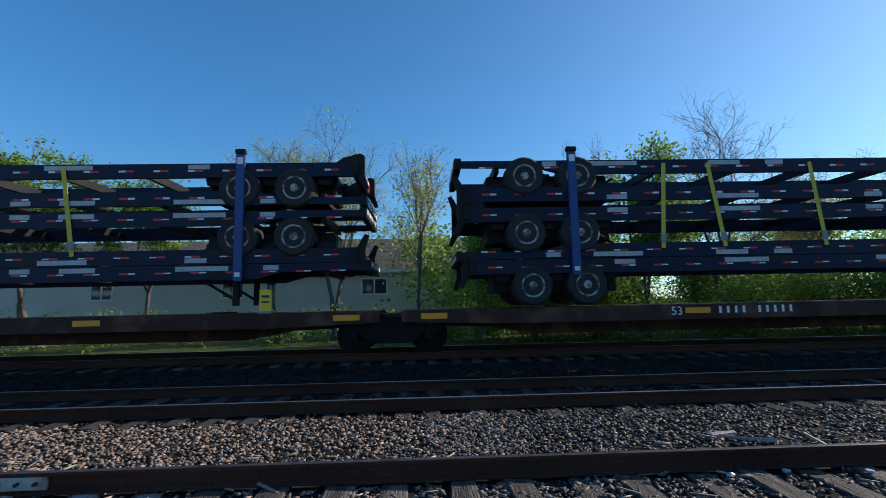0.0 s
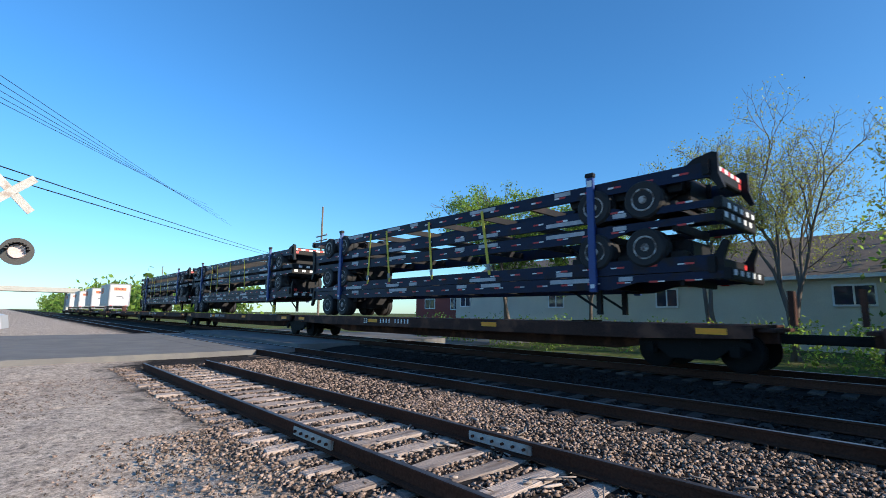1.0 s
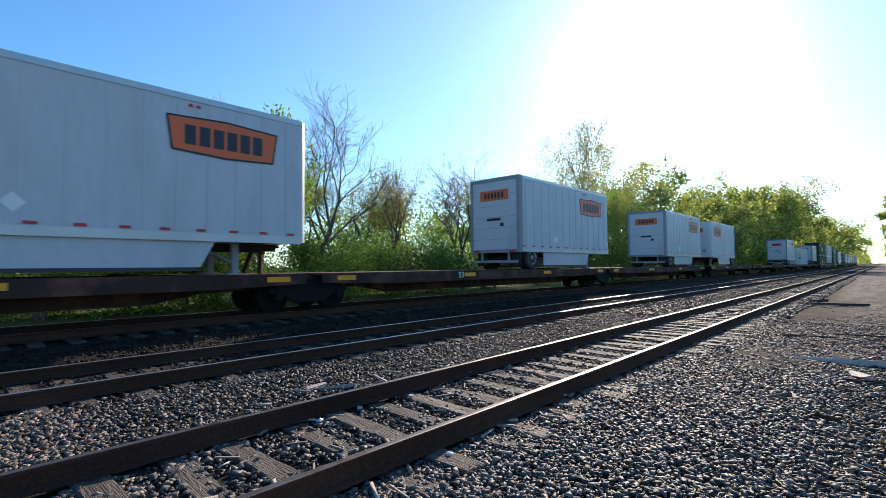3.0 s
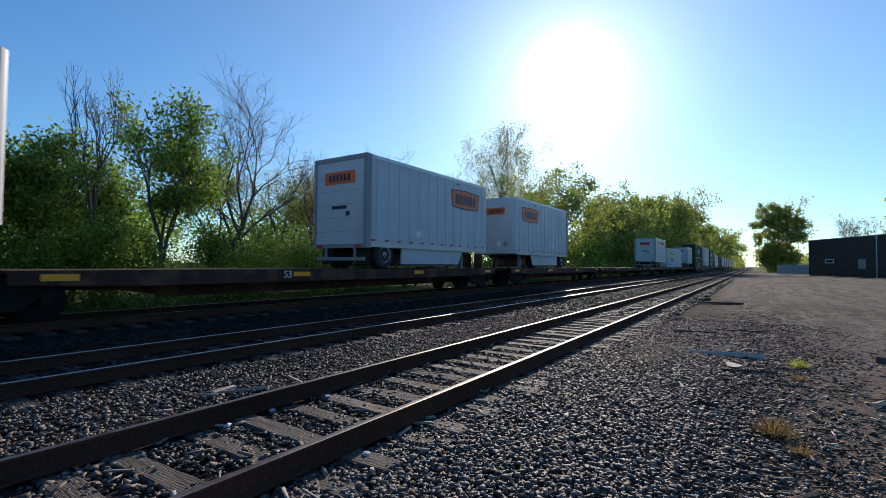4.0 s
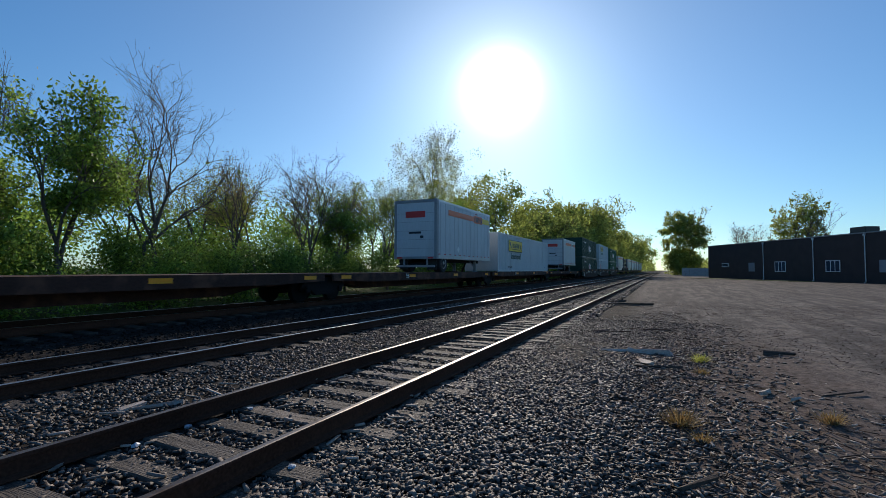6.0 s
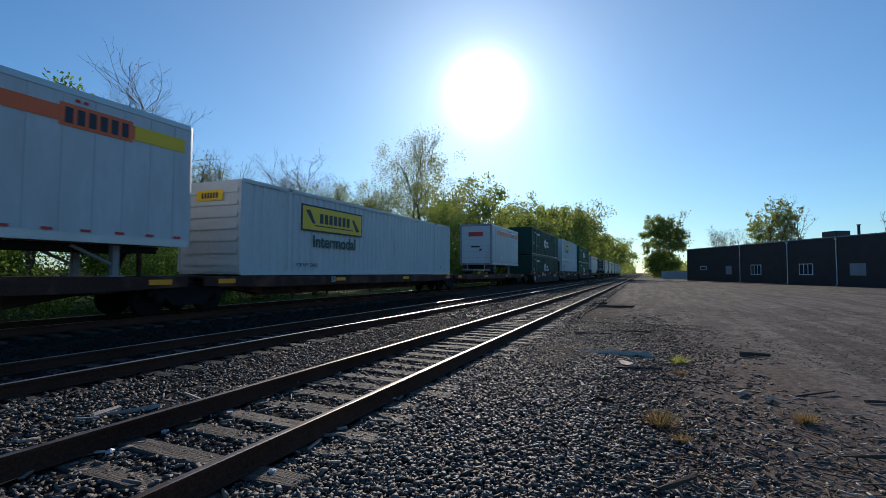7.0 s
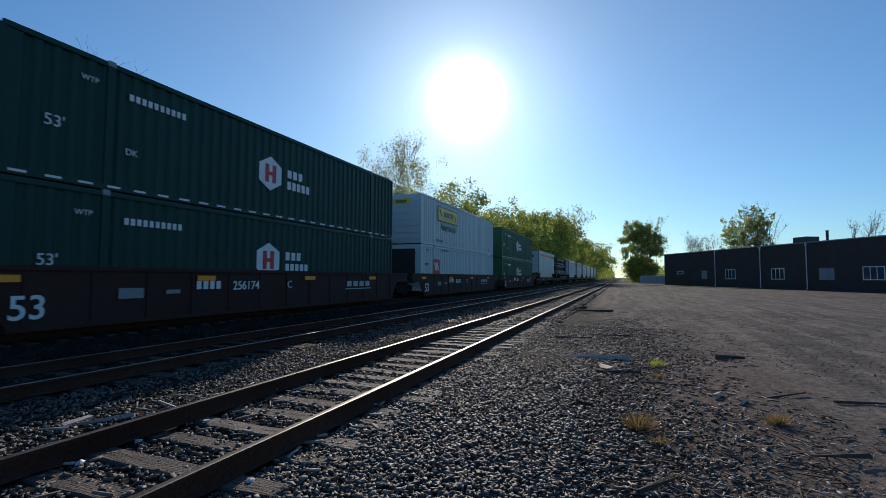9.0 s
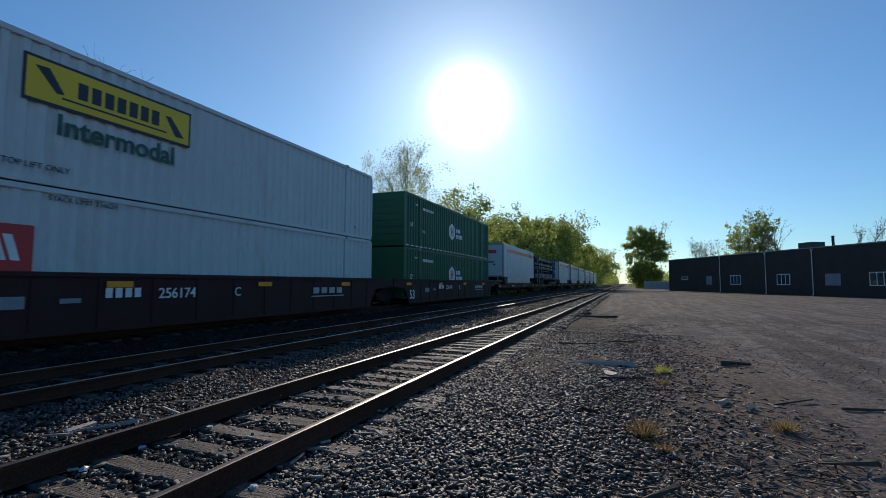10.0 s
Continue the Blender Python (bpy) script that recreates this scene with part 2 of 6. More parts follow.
M = {
    "ballast": material("ballast", (0.035, 0.029, 0.026), 1.0, spec=0.1, vary=0.6, scale=8, fine=28, bump=1.0, stain=(0.02, 0.017, 0.015), stain_at=0.6),
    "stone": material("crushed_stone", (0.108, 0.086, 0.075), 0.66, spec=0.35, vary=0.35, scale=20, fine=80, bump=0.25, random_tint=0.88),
    "stone_brown": material("brown_stone", (0.115, 0.085, 0.071), 0.8, spec=0.25, vary=0.3, scale=20, fine=80, bump=0.2, random_tint=0.7),
    "grass": material("grass", (0.07, 0.1, 0.025), 0.9, vary=0.5, scale=6, fine=30, bump=0.8, stain=(0.12, 0.1, 0.05), stain_at=0.6),
    "asphalt": material("worn_asphalt", (0.17, 0.165, 0.16), 0.95, spec=0.15, vary=0.25, scale=4, fine=90, bump=0.3, stain=(0.2, 0.19, 0.17), stain_at=0.6),
    # stone near the train: the train's shadow is put into its colour
    "stone_dark": material("train_shade_stone", (0.024, 0.018, 0.0155), 0.85, spec=0.12, vary=0.3, scale=20, fine=80, bump=0.2, random_tint=0.7),
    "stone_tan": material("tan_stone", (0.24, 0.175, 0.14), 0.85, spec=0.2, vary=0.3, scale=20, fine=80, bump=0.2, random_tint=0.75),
    "leaf_far": material("far_spring_leaf", (0.33, 0.37, 0.085), 0.7, vary=0.3, scale=1, fine=3, bump=0, translucent=0.6, random_tint=0.5),
    "white_post": material("white_panel_post", (0.5, 0.51, 0.53), 0.45, vary=0.08, scale=4, fine=20, bump=0.03),
    # ties of the main and train tracks, darkened for the train's shadow
    "tie_dark": material("train_shade_tie", (0.055, 0.04, 0.032), 0.9, vary=0.6, scale=8, fine=25, bump=0.9, stain=(0.03, 0.022, 0.018), stain_at=0.58, stretch=(3, 0.22, 1), random_tint=-0.45),
    "plate_grey": material("worn_white_plate", (0.42, 0.43, 0.44), 0.6, vary=0.35, scale=20, fine=60, bump=0),
    "straw": material("dry_straw", (0.4, 0.33, 0.22), 0.85, vary=0.3, fine=40, bump=0.1, random_tint=0.5),
    "rail_top": material("polished_rail", (0.5, 0.48, 0.46), 0.4, 1.0, vary=0.15, scale=5, fine=20, bump=0.03),
    "rail_dull": material("worn_rail_head", (0.17, 0.14, 0.125), 0.48, 0.85, vary=0.3, scale=5, fine=20, bump=0.05, stain=(0.08, 0.045, 0.03), stain_at=0.6),
    "rail": material("rusty_rail", (0.075, 0.032, 0.021), 0.9, 0.0, spec=0.08, vary=0.5, scale=5, fine=40, bump=0.3),
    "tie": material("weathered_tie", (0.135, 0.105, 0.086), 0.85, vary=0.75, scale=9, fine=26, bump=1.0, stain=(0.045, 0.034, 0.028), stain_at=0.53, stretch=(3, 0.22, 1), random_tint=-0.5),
    # paler copy of the siding tie: front light put into the colour
    "tie_frontlit": material("frontlit_tie", (0.36, 0.29, 0.25), 0.85, vary=0.6, scale=9, fine=26, bump=1.0, stain=(0.15, 0.11, 0.09), stain_at=0.56, stretch=(3, 0.22, 1), random_tint=-0.3),
    "twig_dark": material("damp_dark_twig", (0.06, 0.041, 0.032), 0.85, spec=0.2, vary=0.4, fine=40, bump=0.3, random_tint=0.5),
    "galv": material("galvanised_bar", (0.42, 0.41, 0.38), 0.65, 0.0, vary=0.3, scale=10, fine=40, bump=0.2, stain=(0.24, 0.17, 0.13), stain_at=0.62),
    "car": material("rusty_car_steel", (0.06, 0.027, 0.02), 0.75, 0.0, spec=0.2, vary=0.45, scale=5, fine=30, bump=0.25, stain=(0.14, 0.062, 0.04), stain_at=0.58),
    "car_well": material("oxide_red_well_steel", (0.05, 0.02, 0.017), 0.65, 0.0, spec=0.2, vary=0.3, scale=4, fine=30, bump=0.15, stain=(0.04, 0.025, 0.022), stain_at=0.62),
    "truck": material("greasy_cast_steel", (0.012, 0.011, 0.011), 0.7, 0.3, spec=0.2, vary=0.4, scale=6, fine=30, bump=0.3),
    "white": material("white_trailer_panel", (0.5, 0.515, 0.535), 0.42, vary=0.1, scale=3, fine=12, bump=0.03, stain=(0.44, 0.445, 0.455), stain_at=0.62, stretch=(1, 1, 0.25)),
    "white_cont": material("white_container_steel", (0.55, 0.56, 0.56), 0.45, vary=0.09, scale=3, fine=14, bump=0.04, stain=(0.45, 0.42, 0.39), stain_at=0.68, stretch=(1, 1, 0.3)),
    "alu": material("aluminium_rail", (0.5, 0.51, 0.52), 0.42, 0.7, vary=0.15, scale=6, fine=30, bump=0.05),
    "grey": material("grey_paint", (0.24, 0.25, 0.265), 0.55, vary=0.2, scale=6, fine=30, bump=0.08),
    "green": material("green_container_steel", (0.004, 0.042, 0.031), 0.5, spec=0.3, vary=0.2, scale=3, fine=20, bump=0.05, stain=(0.01, 0.052, 0.038), stain_at=0.68, stretch=(1, 1, 0.3)),
    "green_faded": material("faded_green_container_steel", (0.014, 0.098, 0.05), 0.5, spec=0.3, vary=0.2, scale=3, fine=20, bump=0.05, stain=(0.025, 0.11, 0.06), stain_at=0.66, stretch=(1, 1, 0.3)),
    "orange": material("orange_sign", (0.78, 0.135, 0.035), 0.45, vary=0.1, scale=4, fine=20, bump=0),
    "navy": material("dark_sign_paint", (0.02, 0.022, 0.035), 0.45, vary=0.1, bump=0),
    "yellow": material("yellow_reflector", (0.95, 0.33, 0.01), 0.45, vary=0.15, scale=8, bump=0),
    "sign_yellow": material("yellow_sign", (0.82, 0.52, 0.02), 0.45, vary=0.08, bump=0),
    "teal": material("dark_green_lettering", (0.015, 0.08, 0.06), 0.5, vary=0.1, bump=0),
    "red": material("red_paint", (0.55, 0.03, 0.03), 0.45, vary=0.1, bump=0),
    "paint_white": material("white_lettering", (0.75, 0.75, 0.74), 0.5, vary=0.12, scale=20, bump=0),
    "tyre": material("tyre_rubber", (0.02, 0.02, 0.021), 0.8, vary=0.3, scale=10, fine=60, bump=0.2),
    "rim": material("wheel_rim", (0.42, 0.41, 0.39), 0.55, 0.05, vary=0.35, scale=20, fine=40, bump=0.1, stain=(0.08, 0.06, 0.05), stain_at=0.5),
    "chassis": material("blue_chassis_paint", (0.006, 0.0135, 0.04), 0.5, spec=0.2, vary=0.35, scale=6, fine=30, bump=0.15, stain=(0.018, 0.012, 0.012), stain_at=0.6),
    "chassis_dark": material("black_chassis_paint", (0.01, 0.01, 0.012), 0.55, spec=0.2, vary=0.4, scale=6, fine=30, bump=0.15, stain=(0.03, 0.018, 0.014), stain_at=0.64),
    "post": material("blue_post_paint", (0.015, 0.05, 0.2), 0.5, vary=0.25, scale=8, fine=30, bump=0.1),
    "strap": material("yellow_strap", (0.6, 0.48, 0.06), 0.8, vary=0.2, scale=20, bump=0.1),
    "bark": material("bark", (0.125, 0.102, 0.085), 0.95, vary=0.4, scale=8, fine=25, bump=0.6, stretch=(3, 3, 0.7)),
    "leaf": material("spring_leaf", (0.23, 0.34, 0.058), 0.5, vary=0.3, scale=3, fine=8, bump=0, translucent=0.6, random_tint=0.55),
    "leaf_yellow": material("young_yellow_leaf", (0.38, 0.39, 0.085), 0.6, vary=0.25, scale=3, fine=8, bump=0, translucent=0.62, random_tint=0.4),
    "leaf_dark": material("dark_leaf", (0.13, 0.2, 0.036), 0.5, vary=0.3, scale=3, fine=8, bump=0, translucent=0.55, random_tint=0.5),
    "bud": material("brown_buds", (0.34, 0.23, 0.13), 0.7, vary=0.3, scale=3, fine=8, bump=0, translucent=0.35, random_tint=0.4),
    "siding": material("pale_siding", (0.64, 0.58, 0.47), 0.7, vary=0.1, scale=4, fine=20, bump=0.1),
    "roof": material("brown_shingles", (0.14, 0.105, 0.08), 0.9, vary=0.3, scale=4, fine=25, bump=0.5),
    "brick_paint": material("dark_brown_brick", (0.05, 0.033, 0.029), 0.85, vary=0.3, scale=5, fine=30, bump=0.4),
    "red_siding": material("red_siding", (0.3, 0.05, 0.04), 0.7, vary=0.15, bump=0.1),
    "glass": material("window_glass", (0.03, 0.04, 0.06), 0.06, 0.0, vary=0.1, bump=0, spec=0.8),
    "trim": material("white_trim", (0.75, 0.75, 0.74), 0.5, vary=0.08, bump=0.02),
    "concrete": material("concrete", (0.38, 0.37, 0.34), 0.85, vary=0.15, scale=4, fine=40, bump=0.2),
    "black": material("black_metal", (0.02, 0.02, 0.02), 0.5, vary=0.2, bump=0.05),
    # red lens made pale: sunlight on it is put into the colour
    "signal_lens": material("sunlit_red_lens", (0.6, 0.48, 0.46), 0.2, vary=0.1, bump=0),
    "wood_pole": material("utility_pole_wood", (0.17, 0.13, 0.1), 0.9, vary=0.3, fine=30, bump=0.3),
    "driftwood": material("weathered_stick", (0.3, 0.245, 0.21), 0.85, vary=0.4, fine=40, bump=0.3, random_tint=0.6),
    "dry_grass": material("dry_grass", (0.35, 0.23, 0.09), 0.85, vary=0.3, bump=0, translucent=0.3, random_tint=0.4),
    "litter": material("litter", (0.33, 0.4, 0.48), 0.5, vary=0.2, bump=0.05),
}


def ground_material():
    """Pale dirt towards -x, darker lot dirt, ballast and grass, blended by place with ragged borders."""
    m = bpy.data.materials.new("ground_mix")
    m.use_nodes = True
    n, l = m.node_tree.nodes, m.node_tree.links
    b = n["Principled BSDF"]
    b.inputs["Roughness"].default_value, b.inputs["Specular IOR Level"].default_value = 1.0, 0.1
    c, sep = n.new("ShaderNodeTexCoord"), n.new("ShaderNodeSeparateXYZ")
    l.new(c.outputs["Object"], sep.inputs[0])

    def noise_of(scale, detail):
        t = n.new("ShaderNodeTexNoise")
        t.inputs["Scale"].default_value, t.inputs["Detail"].default_value = scale, detail
        l.new(c.outputs["Object"], t.inputs["Vector"])
        return t.outputs["Fac"]

    def calc(op, a, b2):
        t = n.new("ShaderNodeMath")
        t.operation = op
        for i, v in enumerate((a, b2)):
            if isinstance(v, (int, float)):
                t.inputs[i].default_value = v
            else:
                l.new(v, t.inputs[i])
        return t.outputs[0]

    def ramp(v, a, b2, lo, hi):
        t = n.new("ShaderNodeMapRange")
        for k, q in (("From Min", a), ("From Max", b2), ("To Min", lo), ("To Max", hi)):
            t.inputs[k].default_value = q
        l.new(v, t.inputs["Value"])
        return t.outputs["Result"]

    def blend(f, a, b2):
        t = n.new("ShaderNodeMix")
        t.data_type = "RGBA"
        l.new(f, t.inputs["Factor"])
        for k, q in (("A", a), ("B", b2)):
            if isinstance(q, tuple):
                t.inputs[k].default_value = (*q, 1)
            else:
                l.new(q, t.inputs[k])
        return t.outputs["Result"]

    big, mid, fine, grit = noise_of(0.45, 6), noise_of(2.2, 6), noise_of(36.0, 4), noise_of(110.0, 2)
    clod = noise_of(11.0, 5)
    speck = calc("ADD", calc("MULTIPLY", clod, 0.4), calc("ADD", calc("MULTIPLY", fine, 0.4), calc("MULTIPLY", grit, 0.2)))
    worn = n.new("ShaderNodeMapping")
    worn.inputs["Scale"].default_value = (0.12, 1.3, 1.0)
    worn.inputs["Rotation"].default_value = (0, 0, 0.12)
    l.new(c.outputs["Object"], worn.inputs["Vector"])
    ruts = n.new("ShaderNodeTexNoise")
    ruts.inputs["Scale"].default_value, ruts.inputs["Detail"].default_value = 1.6, 7
    l.new(worn.outputs["Vector"], ruts.inputs["Vector"])
    lot = blend(ramp(mid, 0.4, 0.62, 0, 1), (0.175, 0.145, 0.125), (0.105, 0.088, 0.078))
    lot = blend(ramp(ruts.outputs["Fac"], 0.42, 0.6, 0, 0.75), lot, (0.07, 0.06, 0.055))
    pale_dirt = blend(ramp(mid, 0.42, 0.65, 0, 1), (0.44, 0.36, 0.29), (0.34, 0.275, 0.225))
    x, y = sep.outputs["X"], sep.outputs["Y"]
    col = blend(ramp(calc("ADD", x, calc("MULTIPLY", big, 9.0)), 3.5, 10.0, 0, 1), pale_dirt, lot)
    edge = calc("ADD", calc("ADD", calc("ADD", ramp(x, -6, 8, 2.25, 0.4), ramp(x, -22, -16, 4.0, 0.0)), ramp(x, 9, 39, 0.0, 1.65)), calc("MULTIPLY", calc("SUBTRACT", mid, 0.5), 3.0))
    soil = blend(ramp(fine, 0.4, 0.6, 0, 1), (0.17, 0.12, 0.097), (0.075, 0.052, 0.043))
    near = calc("MULTIPLY", ramp(x, 2.0, 4.5, 0, 1), ramp(x, 10.0, 16.0, 1, 0))
    col = blend(calc("MULTIPLY", near, ramp(calc("SUBTRACT", y, calc("SUBTRACT", edge, 0.0)), -3.6, -1.8, 0, 0.85)), col, soil)
    # gravel bed near black: shade between stones and by the train painted in
    gap_shade = blend(ramp(mid, 0.4, 0.6, 0, 1), (0.03, 0.025, 0.023), (0.018, 0.015, 0.014))
    col = blend(ramp(calc("SUBTRACT", y, edge), -0.5, 0.5, 0, 1), col, gap_shade)
    turf = blend(ramp(mid, 0.4, 0.62, 0, 1), (0.06, 0.095, 0.022), (0.12, 0.11, 0.045))
    col = blend(ramp(calc("ADD", y, calc("MULTIPLY", mid, 1.2)), 14.8, 15.6, 0, 1), col, turf)
    sc = n.new("ShaderNodeVectorMath")
    sc.operation = "SCALE"
    l.new(col, sc.inputs[0])
    l.new(ramp(speck, 0.4, 0.6, 0.45, 1.6), sc.inputs["Scale"])
    l.new(sc.outputs["Vector"], b.inputs["Base Color"])
    bp = n.new("ShaderNodeBump")
    bp.inputs["Strength"].default_value, bp.inputs["Distance"].default_value = 0.9, 0.025
    l.new(calc("ADD", speck, calc("MULTIPLY", mid, 1.2)), bp.inputs["Height"])
    l.new(bp.outputs["Normal"], b.inputs["Normal"])
    return m


M["ground_mix"] = ground_material()

# ---- mesh helpers ----


def box(bm, x0, x1, y0, y1, z0, z1, bevel=0.0):
    m = Matrix.Translation(((x0 + x1) / 2, (y0 + y1) / 2, (z0 + z1) / 2)) @ Matrix.Diagonal((x1 - x0, y1 - y0, z1 - z0, 1))
    vs = bmesh.ops.create_cube(bm, size=1, matrix=m)["verts"]
    if bevel:
        es = list({e for v in vs for e in v.link_edges})
        bmesh.ops.bevel(bm, geom=es, offset=bevel, segments=2, affect="EDGES")
    return vs


def rod(bm, a, b, r, r2=None, seg=10):
    a, b = Vector(a), Vector(b)
    d = b - a
    m = Matrix.Translation((a + b) / 2) @ d.to_track_quat("Z", "Y").to_matrix().to_4x4()
    bmesh.ops.create_cone(bm, cap_ends=True, segments=seg, radius1=r, radius2=r if r2 is None else r2, depth=d.length, matrix=m)


def lathe(bm, rings, axis_y=True, seg=20, at=(0, 0, 0)):
    """Turned solid: rings of (radius, offset) about the y axis."""
    prev = None
    loops = []
    for r, o in rings:
        loop = [bm.verts.new((at[0] + r * math.cos(2 * math.pi * i / seg), at[1] + o, at[2] + r * math.sin(2 * math.pi * i / seg))) for i in range(seg)]
        if prev:
            for i in range(seg):
                bm.faces.new((prev[i], prev[(i + 1) % seg], loop[(i + 1) % seg], loop[i]))
        prev = loop
        loops.append(loop)
    bm.faces.new(loops[0][::-1])
    bm.faces.new(loops[-1])


def prism(bm, outline, y0, y1):
    """A closed outline in x and z, drawn out from y0 to y1."""
    a = [bm.verts.new((x, y0, z)) for x, z in outline]
    b = [bm.verts.new((x, y1, z)) for x, z in outline]
    bm.faces.new(a)
    bm.faces.new(b[::-1])
    for i in range(len(a)):
        j = (i + 1) % len(a)
        bm.faces.new((a[j], a[i], b[i], b[j]))


def part(name, bm, mat, parent=None, label="", smooth=False):
    bmesh.ops.recalc_face_normals(bm, faces=bm.faces)
    me = bpy.data.meshes.new(name)
    bm.to_mesh(me)
    bm.free()
    me.materials.append(M[mat])
    if smooth:
        for p in me.polygons:
            p.use_smooth = True
    ob = new(name, me)
    if parent:
        ob.parent = parent
    if label:
        ob["label"] = label
    return ob


def made(name, mat, parent, build, label="", smooth=False):
    bm = bmesh.new()
    build(bm)
    return part(name, bm, mat, parent, label, smooth)


def boxes(name, mat, parent, *dims, bevel=0.0, label=""):
    def build(bm):
        for d in dims:
            box(bm, *d, bevel=bevel)
    return made(name, mat, parent, build, label)


def mesh_ob(name, verts, faces, mat, parent=None, label="", smooth=False):
    me = bpy.data.meshes.new(name)
    verts, faces = np.asarray(verts, np.float32), np.asarray(faces, np.int32)
    n = faces.shape[1]
    me.vertices.add(len(verts))
    me.vertices.foreach_set("co", verts.ravel())
    me.loops.add(faces.size)
    me.loops.foreach_set("vertex_index", faces.ravel())
    me.polygons.add(len(faces))
    me.polygons.foreach_set("loop_start", np.arange(0, faces.size, n, dtype=np.int32))
    me.update(calc_edges=True)
    me.materials.append(M[mat])
    if smooth:
        me.polygons.foreach_set("use_smooth", np.ones(len(faces), bool))
    ob = new(name, me)
    if parent:
        ob.parent = parent
    if label:
        ob["label"] = label
    return ob


def thing(name, label, category, group="", at=None):
    e = new(name)
    tagged(e, label, category, group)
    if at is not None:
        e.matrix_basis = at
    return e


def lettering(text, size, mat, parent, m, name="lettering", depth=0.004, bold=0.0):
    """Raised letters, turned into a mesh; m is their place on the thing."""
    cu = bpy.data.curves.new(name, "FONT")
    cu.body, cu.size, cu.extrude, cu.align_x, cu.align_y = text, size, depth, "CENTER", "CENTER"
    cu.offset = bold * size
    tmp = bpy.data.objects.new(name, cu)
    me = bpy.data.meshes.new_from_object(tmp)
    bpy.data.objects.remove(tmp)
    bpy.data.curves.remove(cu)
    me.materials.clear()
    me.materials.append(M[mat])
    ob = new(name, me)
    ob.parent, ob.matrix_basis = parent, m
    return ob


FACE = pose(0, 0, 0, 90, 0, 0)   # letters that face -y

# ---- plan: x along the tracks, y across them, z up from the siding's rail head ----
SIDING, MAIN, FAR = 3.58, 7.78, 12.22      # centre lines of the three tracks
FAR_Z = 0.2
GROUND = -0.21

# ---- ground ----
def ground_z(x, y):
    prof_y = [-6000, 1.6, 2.2, 5.0, 6.2, 9.2, 10.4, 13.9, 15.2, 6000]
    prof_z = [-0.22, -0.22, -0.215, -0.215, -0.205, -0.18, -0.02, -0.02, -0.3, -0.3]
    return np.interp(y, prof_y, prof_z)


xs = np.unique(np.concatenate([np.linspace(-4000, -200, 12), np.linspace(-200, 200, 81), np.linspace(-18, 26, 160), np.linspace(200, 4000, 12)]))
ys = np.unique(np.concatenate([np.linspace(-4000, -60, 12), np.linspace(-60, 60, 61), np.linspace(-8, 16, 110), np.linspace(60, 4000, 12)]))
gx, gy = np.meshgrid(xs, ys)
rng = np.random.default_rng(3)
gz = ground_z(gx, gy) + (rng.random(gx.shape) - 0.5) * 0.022
near_track = (gy > 2) & (gy < 15)
gz = gz + np.where(near_track, 0.0, 0.03 * np.sin(gx * 0.7 + 1.3 * np.sin(gy * 0.9)) * np.sin(gy * 0.8 + 0.4))
nx, ny = len(xs), len(ys)
idx = np.arange(nx * ny).reshape(ny, nx)
quads = np.stack([idx[:-1, :-1], idx[:-1, 1:], idx[1:, 1:], idx[1:, :-1]], -1).reshape(-1, 4)
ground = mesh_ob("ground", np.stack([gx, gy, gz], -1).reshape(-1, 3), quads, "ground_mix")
tagged(ground, "packed brown dirt, ballast and grass beside the tracks", "ground", kind="structure")
ground.data.polygons.foreach_set("use_smooth", np.ones(len(quads), bool))

# the road that crosses the tracks
road = boxes("road", "asphalt", None, (-33.5, -17.6, -400, 5.9, GROUND - 0.1, -0.03), (-33.5, -17.6, 5.9, 6.98, GROUND - 0.1, -0.025), (-33.5, -17.6, 7.12, 8.48, GROUND - 0.1, -0.025),
             (-33.5, -17.6, 8.62, 11.42, GROUND - 0.1, 0.12), (-33.5, -17.6, 11.58, 12.86, GROUND - 0.1, 0.17), (-33.5, -17.6, 13.02, 16.5, GROUND - 0.1, 0.15), (-33.5, -17.6, 16.5, 300, GROUND - 0.1, -0.2))
tagged(road, "worn grey asphalt road over the railway crossing", "road", kind="structure")

# ---- rails and ties ----
RAIL = [(-0.07, -0.172), (0.07, -0.172), (0.07, -0.16), (0.012, -0.14), (0.01, -0.045), (0.036, -0.035), (0.036, -0.012), (0.031, -0.004), (0.02, 0.0), (-0.02, 0.0), (-0.031, -0.004), (-0.036, -0.012), (-0.036, -0.035), (-0.01, -0.045), (-0.012, -0.14), (-0.07, -0.16)]


def rail(name, y, z, x0, x1, head):
    bm = bmesh.new()
    a = [bm.verts.new((x0, y + u, z + v)) for u, v in RAIL]
    b = [bm.verts.new((x1, y + u, z + v)) for u, v in RAIL]
    bm.faces.new(a)
    bm.faces.new(b[::-1])
    for i in range(len(a)):
        j = (i + 1) % len(a)
        f = bm.faces.new((a[j], a[i], b[i], b[j]))
        if i in (7, 8, 9):
            f.material_index = 1
    ob = part(name, bm, "rail")
    ob.data.materials.append(M[head])
    return ob


def track(name, y, z, head, x0, x1, label):
    t = thing(name, label, "track")
    t["kind"] = "structure"
    for s in (-0.7525, 0.7525):
        r = rail("rail", y + s, z, x0, x1, head)
        r.parent = t
    return t


siding = track("siding_track", SIDING, 0.0, "rail_dull", -14.5, 900, "rusty disused siding track on weathered ties")
main = track("main_track", MAIN, 0.0, "rail_top", -900, 900, "empty main track with polished rails on wooden ties")
far_track = track("train_track", FAR, FAR_Z, "rail_top", -900, 900, "track under the passing freight train")

